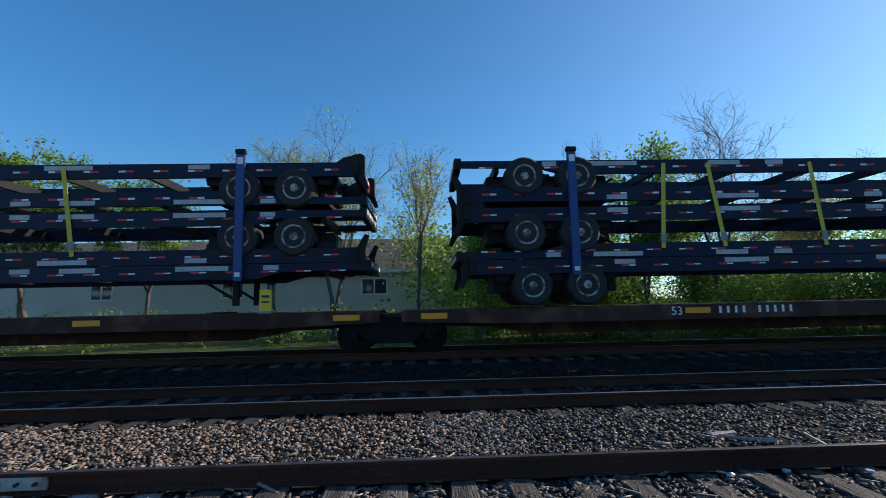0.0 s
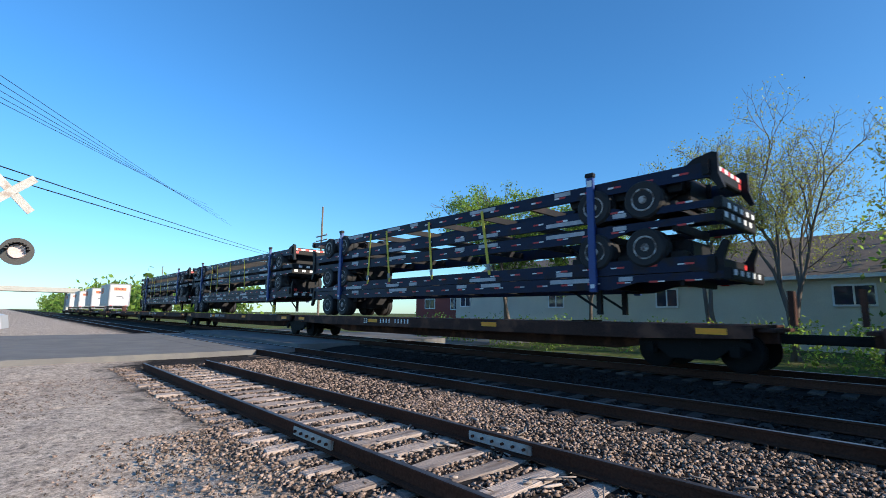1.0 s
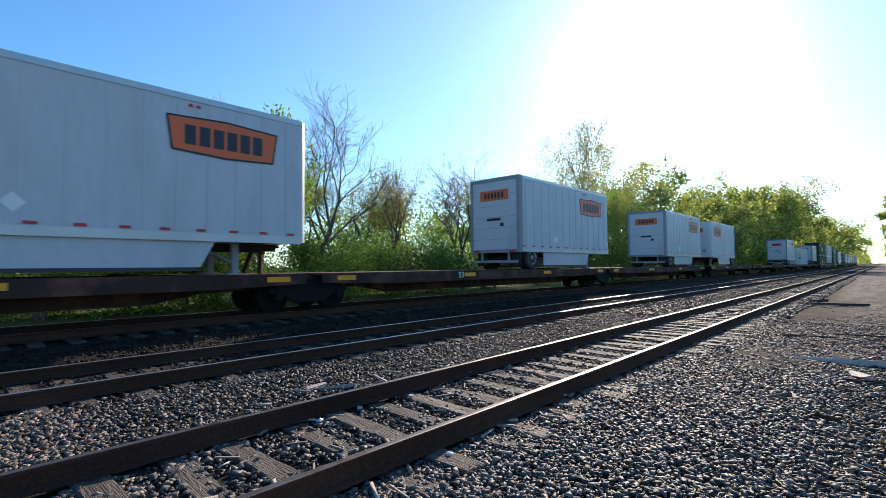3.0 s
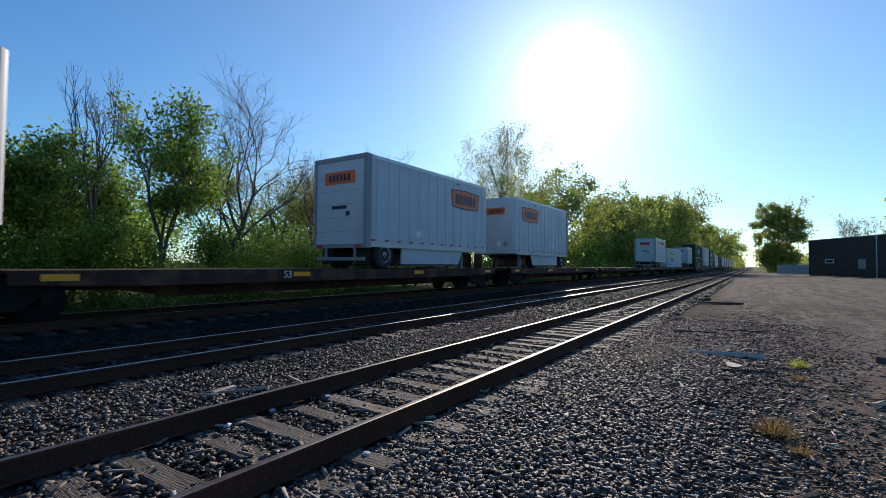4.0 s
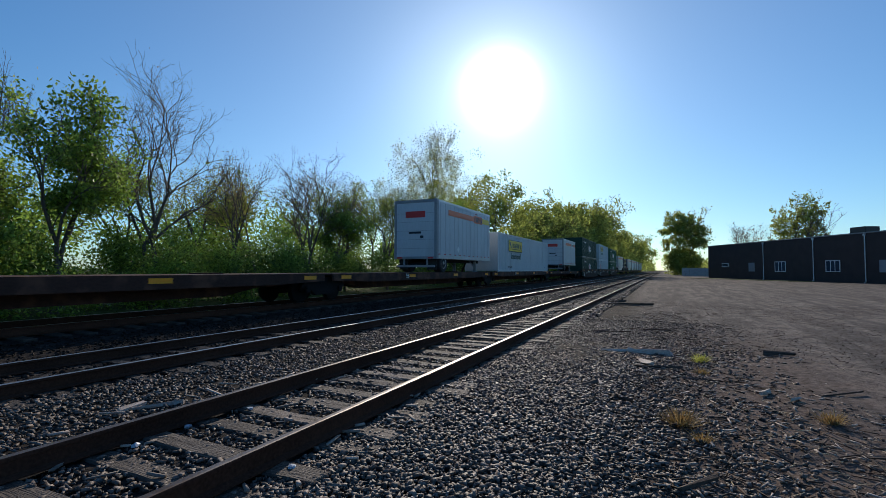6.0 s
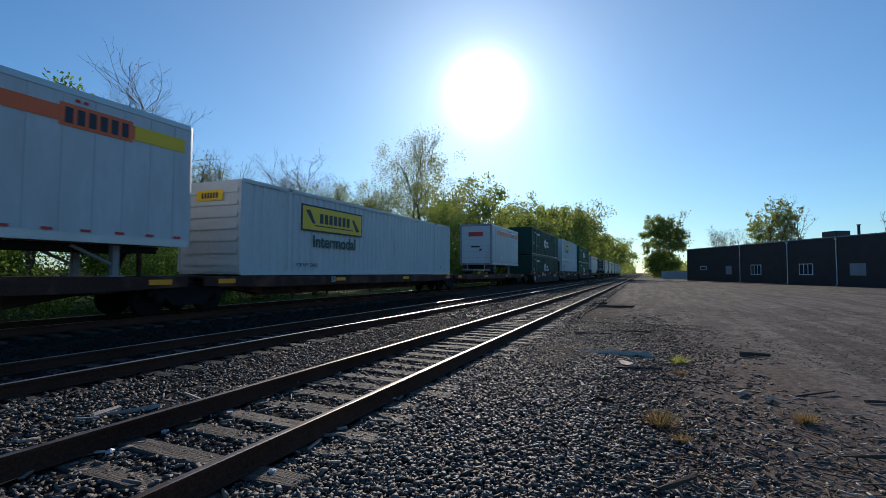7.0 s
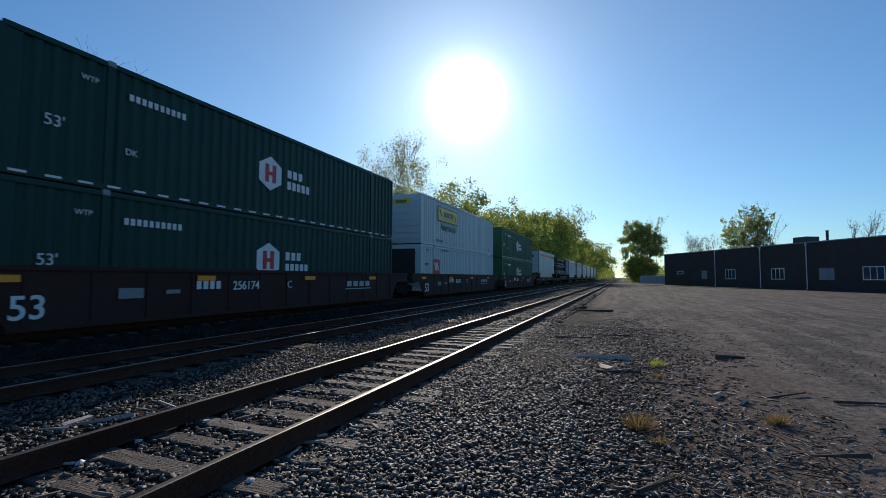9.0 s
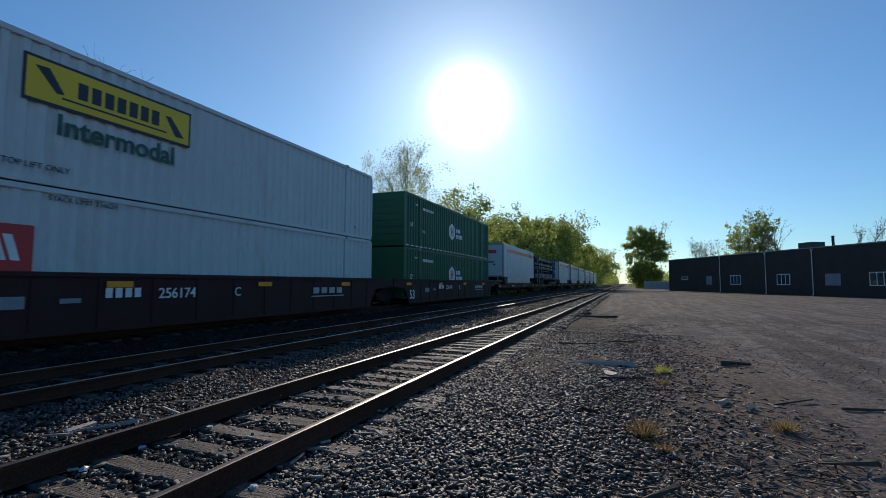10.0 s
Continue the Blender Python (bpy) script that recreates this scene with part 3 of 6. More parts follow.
# ties: a few shapes, shared
tie_meshes = []
for k in range(6):
    r = random.Random(k)
    bm = bmesh.new()
    box(bm, -0.115, 0.115, -1.3, 1.3, -0.18, 0.0)
    bmesh.ops.subdivide_edges(bm, edges=[e for e in bm.edges if abs(e.verts[0].co.y - e.verts[1].co.y) > 1], cuts=5)
    for v in bm.verts:
        v.co += Vector((r.uniform(-0.014, 0.014), r.uniform(-0.03, 0.03), r.uniform(-0.014, 0.006)))
    me = bpy.data.meshes.new("tie")
    bmesh.ops.bevel(bm, geom=[e for e in bm.edges if len(e.link_faces) == 2 and e.calc_face_angle() > 1.0], offset=0.012, segments=1, affect="EDGES")
    bm.to_mesh(me)
    bm.free()
    me.materials.append(M["tie"])
    dark, pale = me.copy(), me.copy()
    dark.materials[0], pale.materials[0] = M["tie_dark"], M["tie_frontlit"]
    tie_meshes.append((me, dark, pale))


def ties(t, y, z, x0, x1, x2, step, sink):
    r = random.Random(int(y * 10))
    x, rest = x0, bmesh.new()
    while x < x2:
        # siding ties go from dark to the front-lit colour towards -x
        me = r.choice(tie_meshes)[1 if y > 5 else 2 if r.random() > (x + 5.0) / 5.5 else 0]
        m = pose(x + r.uniform(-0.05, 0.05), y + r.uniform(-0.07, 0.07), z - 0.172 + r.uniform(-sink, 0.004), 0, 0, r.uniform(-2.2, 2.2) + 180 * r.randint(0, 1))
        if x < x1:
            ob = new("tie", me)
            ob.parent, ob.matrix_basis = t, m
        else:
            n0 = len(rest.verts)
            rest.from_mesh(me)
            rest.verts.ensure_lookup_table()
            bmesh.ops.transform(rest, matrix=m, verts=rest.verts[n0:])
        x += step
    tagged(part("ties_far", rest, "tie" if y < 5 else "tie_dark", t), kind="stuff")


ties(siding, SIDING, 0.0, -14.3, 34, 90, 0.52, 0.02)
ties(main, MAIN, 0.0, -17, 34, 80, 0.52, 0.015)
ties(far_track, FAR, FAR_Z, -17, 30, 60, 0.52, 0.015)

JA, JB = -5.24, -3.68
# joint bars on the siding and their bolts
for x, y, s in ((JA, SIDING - 0.7525, -1), (JB, SIDING + 0.7525, -1)):
    bar = thing("joint_bar", "grey galvanised joint bar bolted to the rusty rail", "joint bar", "joint bars", pose(x, y + s * 0.03, -0.085))
    boxes("plate", "galv", bar, (-0.46, 0.46, -0.018, 0.018, -0.055, 0.05), bevel=0.006)
    for i in range(6):
        made("bolt", "rail", bar, lambda bm, i=i: rod(bm, (-0.38 + i * 0.152, -0.05, 0), (-0.38 + i * 0.152, 0.0, 0), 0.017, seg=6))


# ---- loose stone ----


def stones(name, n, place, size, mat, seed, label, flat=0.28):
    """n crushed stones; place(r, n) gives their x and y."""
    r = np.random.default_rng(seed)
    x, y = place(r, n)
    n = len(x)
    ang = np.array([0, 2.1, 4.2])[None] + r.normal(size=(n, 3)) * 0.35
    rim = np.stack([np.cos(ang), np.sin(ang)], -1) * r.uniform(0.7, 1.25, (n, 3, 1))
    v = np.zeros((n, 6, 3))
    v[:, :3, :2], v[:, 3:, :2] = rim, rim * r.uniform(0.55, 1.0, (n, 3, 1)) + r.normal(size=(n, 1, 2)) * 0.15
    v[:, :3, 2], v[:, 3:, 2] = -1.0, 1.0
    v[:, :, 2] += r.normal(size=(n, 6)) * 0.3
    tri = np.array([(0, 2, 1), (3, 4, 5), (0, 1, 4), (0, 4, 3), (1, 2, 5), (1, 5, 4), (2, 0, 3), (2, 3, 5)])
    s = size * np.clip(np.exp(r.normal(size=(n, 1, 1)) * 0.33), 0.4, 1.55)
    v = v * s * np.array([1.05, 0.68, flat])
    turn, tip = r.uniform(0, 2 * np.pi, n), r.uniform(0, 2 * np.pi, n)
    tilt = np.abs(r.normal(size=n)) * 0.34
    # about z, then tilted about a level axis
    q = np.stack([np.cos(tilt / 2) * np.cos(turn / 2), np.sin(tilt / 2) * np.cos(tip), np.sin(tilt / 2) * np.sin(tip), np.cos(tilt / 2) * np.sin(turn / 2)], -1)
    q /= np.linalg.norm(q, axis=1, keepdims=True)
    w, a, b, c = q.T
    R3 = np.stack([1 - 2 * (b * b + c * c), 2 * (a * b - c * w), 2 * (a * c + b * w), 2 * (a * b + c * w), 1 - 2 * (a * a + c * c), 2 * (b * c - a * w), 2 * (a * c - b * w), 2 * (b * c + a * w), 1 - 2 * (a * a + b * b)], -1).reshape(n, 3, 3)
    v = np.einsum("nij,nkj->nki", R3, v)
    z = ground_z(x, y) + s[:, 0, 0] * (0.25 + 0.5 * r.random(n))
    v += np.stack([x, y, z], -1)[:, None]
    f = (tri[None] + 6 * np.arange(n)[:, None, None]).reshape(-1, 3)
    return tagged(mesh_ob(name, v.reshape(-1, 3), f, mat), label, "gravel", kind="stuff")


def strip(x0, x1, y0, y1, ragged=0.0, power=1.0):
    def place(r, n):
        x = x0 + (x1 - x0) * r.random(n) ** power
        e = 2.0 - 0.12 * np.clip(x + 6, 0, 14) + np.clip(x - 9, 0, 30) * 0.055 + 0.35 * np.sin(x * 1.1)
        lo = np.where(ragged, np.maximum(e - ragged * r.random(n) ** 2, y0), y0)
        y = lo + (y1 - lo) * r.random(n)
        keep = np.ones(n, bool)
        for rail_y in (SIDING - 0.7525, SIDING + 0.7525, MAIN - 0.7525, MAIN + 0.7525):
            keep &= np.abs(y - rail_y) > 0.085
        # ties lie bare for the most part
        for ty, first in ((SIDING, -14.3), (MAIN, -17.0)):
            on = (np.abs(y - ty) < (0.95 if ty < 5 else 1.32)) & (np.abs((x - first + 0.26) % 0.52 - 0.26) < 0.15)
            number = np.floor((x - first + 0.26) / 0.52)
            buried = np.where((number * 7.31) % 3.7 < 1.1, 0.35, np.where(x > 1.0, 0.94, 0.97))
            keep &= ~(on & (r.random(n) < buried))
        return x[keep], y[keep]
    return place


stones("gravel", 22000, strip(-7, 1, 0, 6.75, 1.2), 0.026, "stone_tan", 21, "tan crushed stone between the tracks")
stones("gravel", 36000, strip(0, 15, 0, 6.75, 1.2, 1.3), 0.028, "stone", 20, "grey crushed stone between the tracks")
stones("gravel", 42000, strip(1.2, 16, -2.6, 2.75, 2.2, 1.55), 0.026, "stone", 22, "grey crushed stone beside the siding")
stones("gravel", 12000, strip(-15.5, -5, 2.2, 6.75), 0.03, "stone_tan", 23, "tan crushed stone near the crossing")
stones("gravel", 18000, strip(15, 60, 2.0, 9.3, 0.8, 1.6), 0.05, "stone", 24, "grey crushed stone along the tracks")
# these two strips carry the train's shadow in their stone colour
stones("gravel", 11000, strip(-16, 26, 6.5, 9.2), 0.034, "stone_dark", 25, "crushed stone round the main track, darkened for the train's shadow")
stones("gravel", 8000, strip(-14, 26, 9.1, 10.6), 0.03, "stone_dark", 28, "crushed stone before the train's track, darkened for its shadow")
stones("gravel", 13000, strip(-14, 2, -4.5, 2.2), 0.014, "stone_tan", 26, "small tan pebbles on the packed dirt")
stones("gravel", 17000, strip(2, 26, -12, 1.0, 0, 1.6), 0.015, "stone_brown", 27, "small pebbles on the packed dirt lot")

# ---- the train: s is the x of a thing at the start; all of it rolls towards -x ----
SPEED = 22.3
ROLLING = []


def rolling(ob, s, z=0.0, turn=0):
    ob.matrix_basis = pose(s, FAR, FAR_Z + z, 0, 0, turn)
    ROLLING.append((ob, s, z, turn))
    return ob


def wheelset(bm_parent, x, z=0.42, name="wheelset"):
    w = made(name, "truck", bm_parent, lambda bm: (lathe(bm, [(0.1, -0.9), (0.1, -0.8), (0.36, -0.78), (0.42, -0.76), (0.42, -0.66), (0.45, -0.655), (0.45, -0.62), (0.3, -0.62), (0.08, -0.6), (0.08, 0.6), (0.3, 0.62), (0.45, 0.62), (0.45, 0.655), (0.42, 0.66), (0.42, 0.76), (0.36, 0.78), (0.1, 0.8), (0.1, 0.9)], seg=24, at=(x, 0, z))))
    return w


def bogie(parent, x):
    """A two-axle freight truck as a part."""
    side = [(-1.15, 0.5), (-1.15, 0.62), (-0.95, 0.7), (-0.6, 0.72), (-0.4, 0.86), (0.4, 0.86), (0.6, 0.72), (0.95, 0.7), (1.15, 0.62), (1.15, 0.5), (0.75, 0.48), (0.45, 0.25), (-0.45, 0.25), (-0.75, 0.48)]
    b = made("truck", "truck", parent, lambda bm: [prism(bm, [(x + u, v) for u, v in side], y - 0.07, y + 0.07) for y in (-1.02, 1.02)] + [box(bm, x - 0.22, x + 0.22, -1.1, 1.1, 0.5, 0.78, 0.03)], "dark greasy cast-steel truck")
    for d in (-0.88, 0.88):
        wheelset(b, x + d)
        boxes("bearing_cap", "truck", b, (x + d - 0.12, x + d + 0.12, -1.16, -1.08, 0.33, 0.58), bevel=0.03)
    made("spring", "truck", b, lambda bm: [rod(bm, (x + u, -1.02, 0.3), (x + u, -1.02, 0.6), 0.06) for u in (-0.18, 0.0, 0.18)])
    return b


def spine_platform(s0, s1, first, last, number=True):
    """One platform of an articulated flat car: deck edge, deep centre sill, trucks at its ends."""
    c, h = (s0 + s1) / 2, (s1 - s0) / 2
    p = thing("flat_car_platform", "rust-brown intermodal flat car platform with yellow reflectors", "flat car", "platforms of the articulated flat car")
    boxes("deck", "car", p, (-h + 0.25, h - 0.25, -1.3, 1.3, 0.94, 1.0), bevel=0.01)
    for y in (-1.3, 1.26):
        made("side_sill", "car", p, lambda bm, y=y: prism(bm, [(-h + 0.25, 0.995), (h - 0.25, 0.995), (h - 0.25, 0.74), (h - 2.6, 0.66), (-h + 2.6, 0.66), (-h + 0.25, 0.74)], y - 0.02, y + 0.06))
    made("centre_sill", "car", p, lambda bm: prism(bm, [(-h + 0.05, 0.93), (h - 0.05, 0.93), (h - 0.05, 0.62), (h - 2.4, 0.55), (h - 3.6, 0.34), (-h + 3.6, 0.34), (-h + 2.4, 0.55), (-h + 0.05, 0.62)], -0.32, 0.32))
    for i in range(int(2 * h / 1.9)):
        x = -h + 0.9 + i * 1.9
        boxes("cross_bearer", "car", p, (x - 0.04, x + 0.04, -1.26, 1.26, 0.68, 0.93))
    for i in range(4):
        x = -h + 1.0 + i * (2 * h - 2.0) / 3
        boxes("reflector", "yellow", p, (x - 0.3, x + 0.3, -1.328, -1.32, 0.8, 0.93), label="yellow reflective patch")
    boxes("hitch", "car", p, (-0.2 + h * 0.55, 0.2 + h * 0.55, -0.5, 0.5, 1.0, 1.04), bevel=0.01)
    if number:
        lettering("53", 0.28, "paint_white", p, pose(-h * 0.35, -1.325, 0.85) @ FACE)
        if s0 < 19:
            boxes("marking", "paint_white", p, *[(-h * 0.3 + 0.5 + i * 0.19, -h * 0.3 + 0.56 + i * 0.19, -1.326, -1.32, 0.79, 0.95) for i in range(10) if i != 4])
    boxes("walkway", "car", p, (-h - 0.02, -h + 0.25, -0.9, 0.9, 0.86, 0.93), bevel=0.01)
    boxes("walkway", "car", p, (h - 0.25, h + 0.02, -0.9, 0.9, 0.86, 0.93), bevel=0.01)
    bogie(p, -h + (1.5 if first else 0.0))
    if last:
        bogie(p, h - 1.5)
    if first or last:
        x = -h - 0.3 if first else h + 0.3
        boxes("coupler", "truck", p, (x - 0.5, x + 0.5, -0.09, 0.09, 0.62, 0.82), bevel=0.03)
        boxes("brake_stand", "car", p, (x * 0.98 - 0.04, x * 0.98 + 0.04, 0.3, 0.75, 1.0, 1.75))
    rolling(p, c)
    return p


def wheel_pair(parent, x, z, r=0.5, rims=True):
    for s in (-1, 1):
        tyre = [(0.52, 0.75), (0.9, 0.73), (1.0, 0.78), (1.0, 0.93), (0.92, 0.98), (0.92, 1.0), (1.0, 1.04), (1.0, 1.19), (0.9, 1.24), (0.52, 1.22)]
        rim = [(0.6, 1.2), (0.6, 1.238), (0.54, 1.24), (0.5, 1.215), (0.36, 1.205), (0.3, 1.17), (0.22, 1.17), (0.2, 1.235), (0.1, 1.242)]
        t = made("tyre", "tyre", parent, lambda bm: lathe(bm, [(r * a, s * o) for a, o in tyre], seg=28, at=(x, 0, z)))
        made("rim", "rim", t, lambda bm: lathe(bm, [(r * a, s * o) for a, o in rim], seg=24, at=(x, 0, z)), "pale steel wheel rim")
    return made("axle", "black", parent, lambda bm: rod(bm, (x, -0.9, z), (x, 0.9, z), 0.07))


def pup_trailer(s0, s1, rear_left, mark="sign", skirt=True):
    """A short box trailer; its nose points to +x, or to -x when rear_left is False."""
    L = s1 - s0
    h, zb, zt = L / 2, 2.0, 5.13
    zb, zt = zb - FAR_Z, zt - FAR_Z
    t = thing("box_trailer", "white ribbed box trailer with an orange sign, on the flat car", "trailer", "box trailers on the train")
    w = 1.28
    # body, with rounded nose corners
    def shell(bm):
        o = [(-h, -w), (-h, w)]
        o += [(h - 0.22 + 0.22 * math.sin(a), w - 0.22 + 0.22 * math.cos(a)) for a in np.linspace(0, math.pi / 2, 5)]
        o += [(h - 0.22 + 0.22 * math.cos(a), -w + 0.22 - 0.22 * math.sin(a)) for a in np.linspace(0, math.pi / 2, 5)]
        lo = [bm.verts.new((x, y, zb)) for x, y in o]
        hi = [bm.verts.new((x, y, zt)) for x, y in o]
        bm.faces.new(lo)
        bm.faces.new(hi)
        for i in range(len(o)):
            j = (i + 1) % len(o)
            bm.faces.new((lo[i], lo[j], hi[j], hi[i]))
    made("body", "white", t, shell)
    n = 13
    for i in range(n):
        x = -h + 0.5 + i * (L - 1.1) / (n - 1)
        for y in (-w, w):
            boxes("panel_post", "white_post", t, (x - 0.03, x + 0.03, y - 0.014, y + 0.014, zb + 0.16, zt - 0.13))
    for y in (-w, w):
        boxes("bottom_rail", "alu", t, (-h, h - 0.2, y - 0.025, y + 0.025, zb - 0.05, zb + 0.13), bevel=0.008)
        boxes("top_rail", "alu", t, (-h, h - 0.2, y - 0.022, y + 0.022, zt - 0.12, zt + 0.02), bevel=0.008)
    for side in (-1, 1):
        for i in range(12):
            x = -h + 0.3 + i * (L - 0.8) / 11
            y = side * (w + 0.029)
            boxes("reflective_tape", "red", t, (x - 0.1, x + 0.1, y - 0.003, y + 0.003, zb + 0.16, zb + 0.215))
    # rear frame, doors and gear
    boxes("rear_frame", "grey", t, (-h - 0.06, -h + 0.2, -w - 0.03, -w + 0.12, zb - 0.08, zt + 0.03), (-h - 0.06, -h + 0.2, w - 0.12, w + 0.03, zb - 0.08, zt + 0.03), (-h - 0.06, -h + 0.08, -w + 0.1, w - 0.1, zt - 0.14, zt + 0.03), (-h - 0.06, -h + 0.08, -w + 0.1, w - 0.1, zb - 0.08, zb + 0.06), bevel=0.01)
    d = boxes("roll_door", "white", t, (-h - 0.03, -h, -w + 0.1, w - 0.1, zb + 0.06, zt - 0.14))
    for i in range(5):
        z = zb + 0.5 + i * 0.48
        boxes("door_seam", "grey", d, (-h - 0.034, -h - 0.029, -w + 0.1, w - 0.1, z - 0.006, z + 0.006))
    boxes("notice", "navy", d, (-h - 0.036, -h - 0.031, -0.35, 0.4, zb + 1.3, zb + 1.42), (-h - 0.036, -h - 0.031, -0.5, -0.3, zb + 1.05, zb + 1.2))
    boxes("bumper", "grey", t, (-h - 0.05, -h + 0.08, -1.15, 1.15, 1.28, 1.4), (-h - 0.02, -h + 0.06, -0.75, -0.67, 1.4, zb - 0.05), (-h - 0.02, -h + 0.06, 0.67, 0.75, 1.4, zb - 0.05), bevel=0.01)
    boxes("tail_light", "red", t, (-h - 0.075, -h - 0.06, -1.1, -0.8, zb - 0.05, zb + 0.03), (-h - 0.075, -h - 0.06, 0.8, 1.1, zb - 0.05, zb + 0.03))
    boxes("underframe", "chassis_dark", t, (-h + 0.3, h - 0.5, -0.55, -0.42, zb - 0.22, zb - 0.05), (-h + 0.3, h - 0.5, 0.42, 0.55, zb - 0.22, zb - 0.05), (-h + 0.5, -h + 1.9, -0.6, 0.6, zb - 0.4, zb - 0.22))
    wheel_pair(t, -h + 1.0, 1.5)
    for y in (-1.15, 0.6):
        boxes("mud_flap", "black", t, (-h + 0.25, -h + 0.27, y, y + 0.55, 1.15, zb - 0.05))
    for y in (-0.75, 0.75):
        made("landing_leg", "grey", t, lambda bm: (box(bm, h - 1.75, h - 1.6, y - 0.08, y + 0.08, 1.0, zb - 0.05), rod(bm, (h - 1.65, y, 1.25), (h - 2.6, y, zb - 0.1), 0.04), box(bm, h - 1.85, h - 1.5, y - 0.14, y + 0.14, 1.0, 1.04)))
    if skirt:
        for y in (-1.2, 1.2):
            made("side_skirt", "white", t, lambda bm, y=y: prism(bm, [(-h + 1.95, zb - 0.05), (h - 2.3, zb - 0.05), (h - 2.6, zb - 0.62), (-h + 1.95, zb - 0.62)], y - 0.02, y + 0.02), "white aerodynamic side skirt")
            boxes("skirt_edge", "navy", t, (-h + 1.95, h - 2.65, y - 0.024, y + 0.024, zb - 0.7, zb - 0.622))
    made("kingpin_stand", "car", t, lambda bm: [rod(bm, (h - 0.9, y, 1.0), (h - 0.75, y * 0.5, zb - 0.1), 0.06) for y in (-0.5, 0.5)] + [box(bm, h - 1.2, h - 0.4, -0.5, 0.5, zb - 0.12, zb - 0.05)])
    # the sign: a board in the maker's colours, its name as bars
    if mark == "sign":
        for side in (-1, 1):
            x0, x1, z0, z1 = h - 3.35, h - 0.85, zt - 1.28, zt - 0.45
            y = side * (w + 0.016)
            sg = made("sign_board", "navy", t, lambda bm: prism(bm, [(x0, z1 - 0.04), ((x0 + x1) / 2, z1 + 0.03), (x1, z1 - 0.04), (x1 - 0.11, z0 + 0.04), ((x0 + x1) / 2, z0 - 0.02), (x0 + 0.11, z0 + 0.04)], y - 0.003, y + 0.003), "orange sign with a dark border")
            made("sign_face", "orange", sg, lambda bm: prism(bm, [(x0 + 0.05, z1 - 0.08), ((x0 + x1) / 2, z1 - 0.015), (x1 - 0.05, z1 - 0.08), (x1 - 0.15, z0 + 0.08), ((x0 + x1) / 2, z0 + 0.025), (x0 + 0.15, z0 + 0.08)], y - 0.006, y + 0.006))
            boxes("sign_lettering", "navy", sg, *[(x0 + 0.37 + i * 0.3, x0 + 0.6 + i * 0.3, y - 0.009, y + 0.009, z0 + 0.2, z1 - 0.2) for i in range(6)])
        fs = boxes("front_sign", "orange", t, (h + 0.002, h + 0.012, -0.5, 0.65, zt - 0.95, zt - 0.55), label="small orange sign on the nose")
        boxes("front_sign_lettering", "navy", fs, *[(h + 0.012, h + 0.016, -0.34 + i * 0.15, -0.24 + i * 0.15, zt - 0.86, zt - 0.64) for i in range(6)])
        for y, z, c2 in ((0.7, 0.55, "grey"), (0.3, 0.55, "paint_white"), (-0.75, 0.5, "black"), (-0.95, 0.62, "orange")):
            made("notice", c2, t, lambda bm: prism(bm, [(-0.17, 0), (0, 0.17), (0.17, 0), (0, -0.17)], -0.004, 0.004)).matrix_basis = pose(h + 0.004, y, zb + z, 0, 0, 90)
        rs = boxes("rear_sign", "orange", d, (-h - 0.045, -h - 0.031, -0.75, 0.75, zt - 0.95, zt - 0.5), label="orange sign on the door")
        boxes("rear_sign_lettering", "navy", rs, *[(-h - 0.05, -h - 0.046, -0.5 + i * 0.18, -0.38 + i * 0.18, zt - 0.85, zt - 0.6) for i in range(6)])
    else:
        for side in (-1, 1):
            y = side * (w + 0.014)
            sg = boxes("stripe", "orange", t, (-h + 1.5, h - 0.4, y - 0.003, y + 0.003, zt - 0.72, zt - 0.4), label="faded orange stripe")
            bd = boxes("sign_board", "orange" if L > 9 or s0 < 170 else "paint_white", sg, (h - 3.2, h - 1.7, y - 0.007, y + 0.007, zt - 0.8, zt - 0.32))
            boxes("sign_lettering", "navy", bd, *[(h - 3.1 + i * 0.23, h - 2.95 + i * 0.23, y - 0.011, y + 0.011, zt - 0.73, zt - 0.4) for i in range(6)])
            if s0 < 170:
                boxes("stripe_end", "sign_yellow", sg, (h - 1.65, h - 0.35, y - 0.006, y + 0.006, zt - 0.73, zt - 0.39))
        rs = boxes("rear_sign", "red", d, (-h - 0.045, -h - 0.031, -0.6, 0.6, zt - 0.95, zt - 0.6), label="red sign on the door")
    for side in (-1, 1):
        boxes("marker_light", "red", t, *[(h - 2.9 + i * 0.16, h - 2.82 + i * 0.16, side * (w + 0.01) - 0.012, side * (w + 0.01) + 0.012, zt - 0.25, zt - 0.19) for i in range(2)])
        made("placard", "paint_white", t, lambda bm: prism(bm, [(-h + 2.9, zb + 0.35), (-h + 3.08, zb + 0.53), (-h + 2.9, zb + 0.71), (-h + 2.72, zb + 0.53)], side * (w + 0.014) - 0.004, side * (w + 0.014) + 0.004))
    rolling(t, (s0 + s1) / 2, 0.0, 0 if rear_left else 180)
    return t


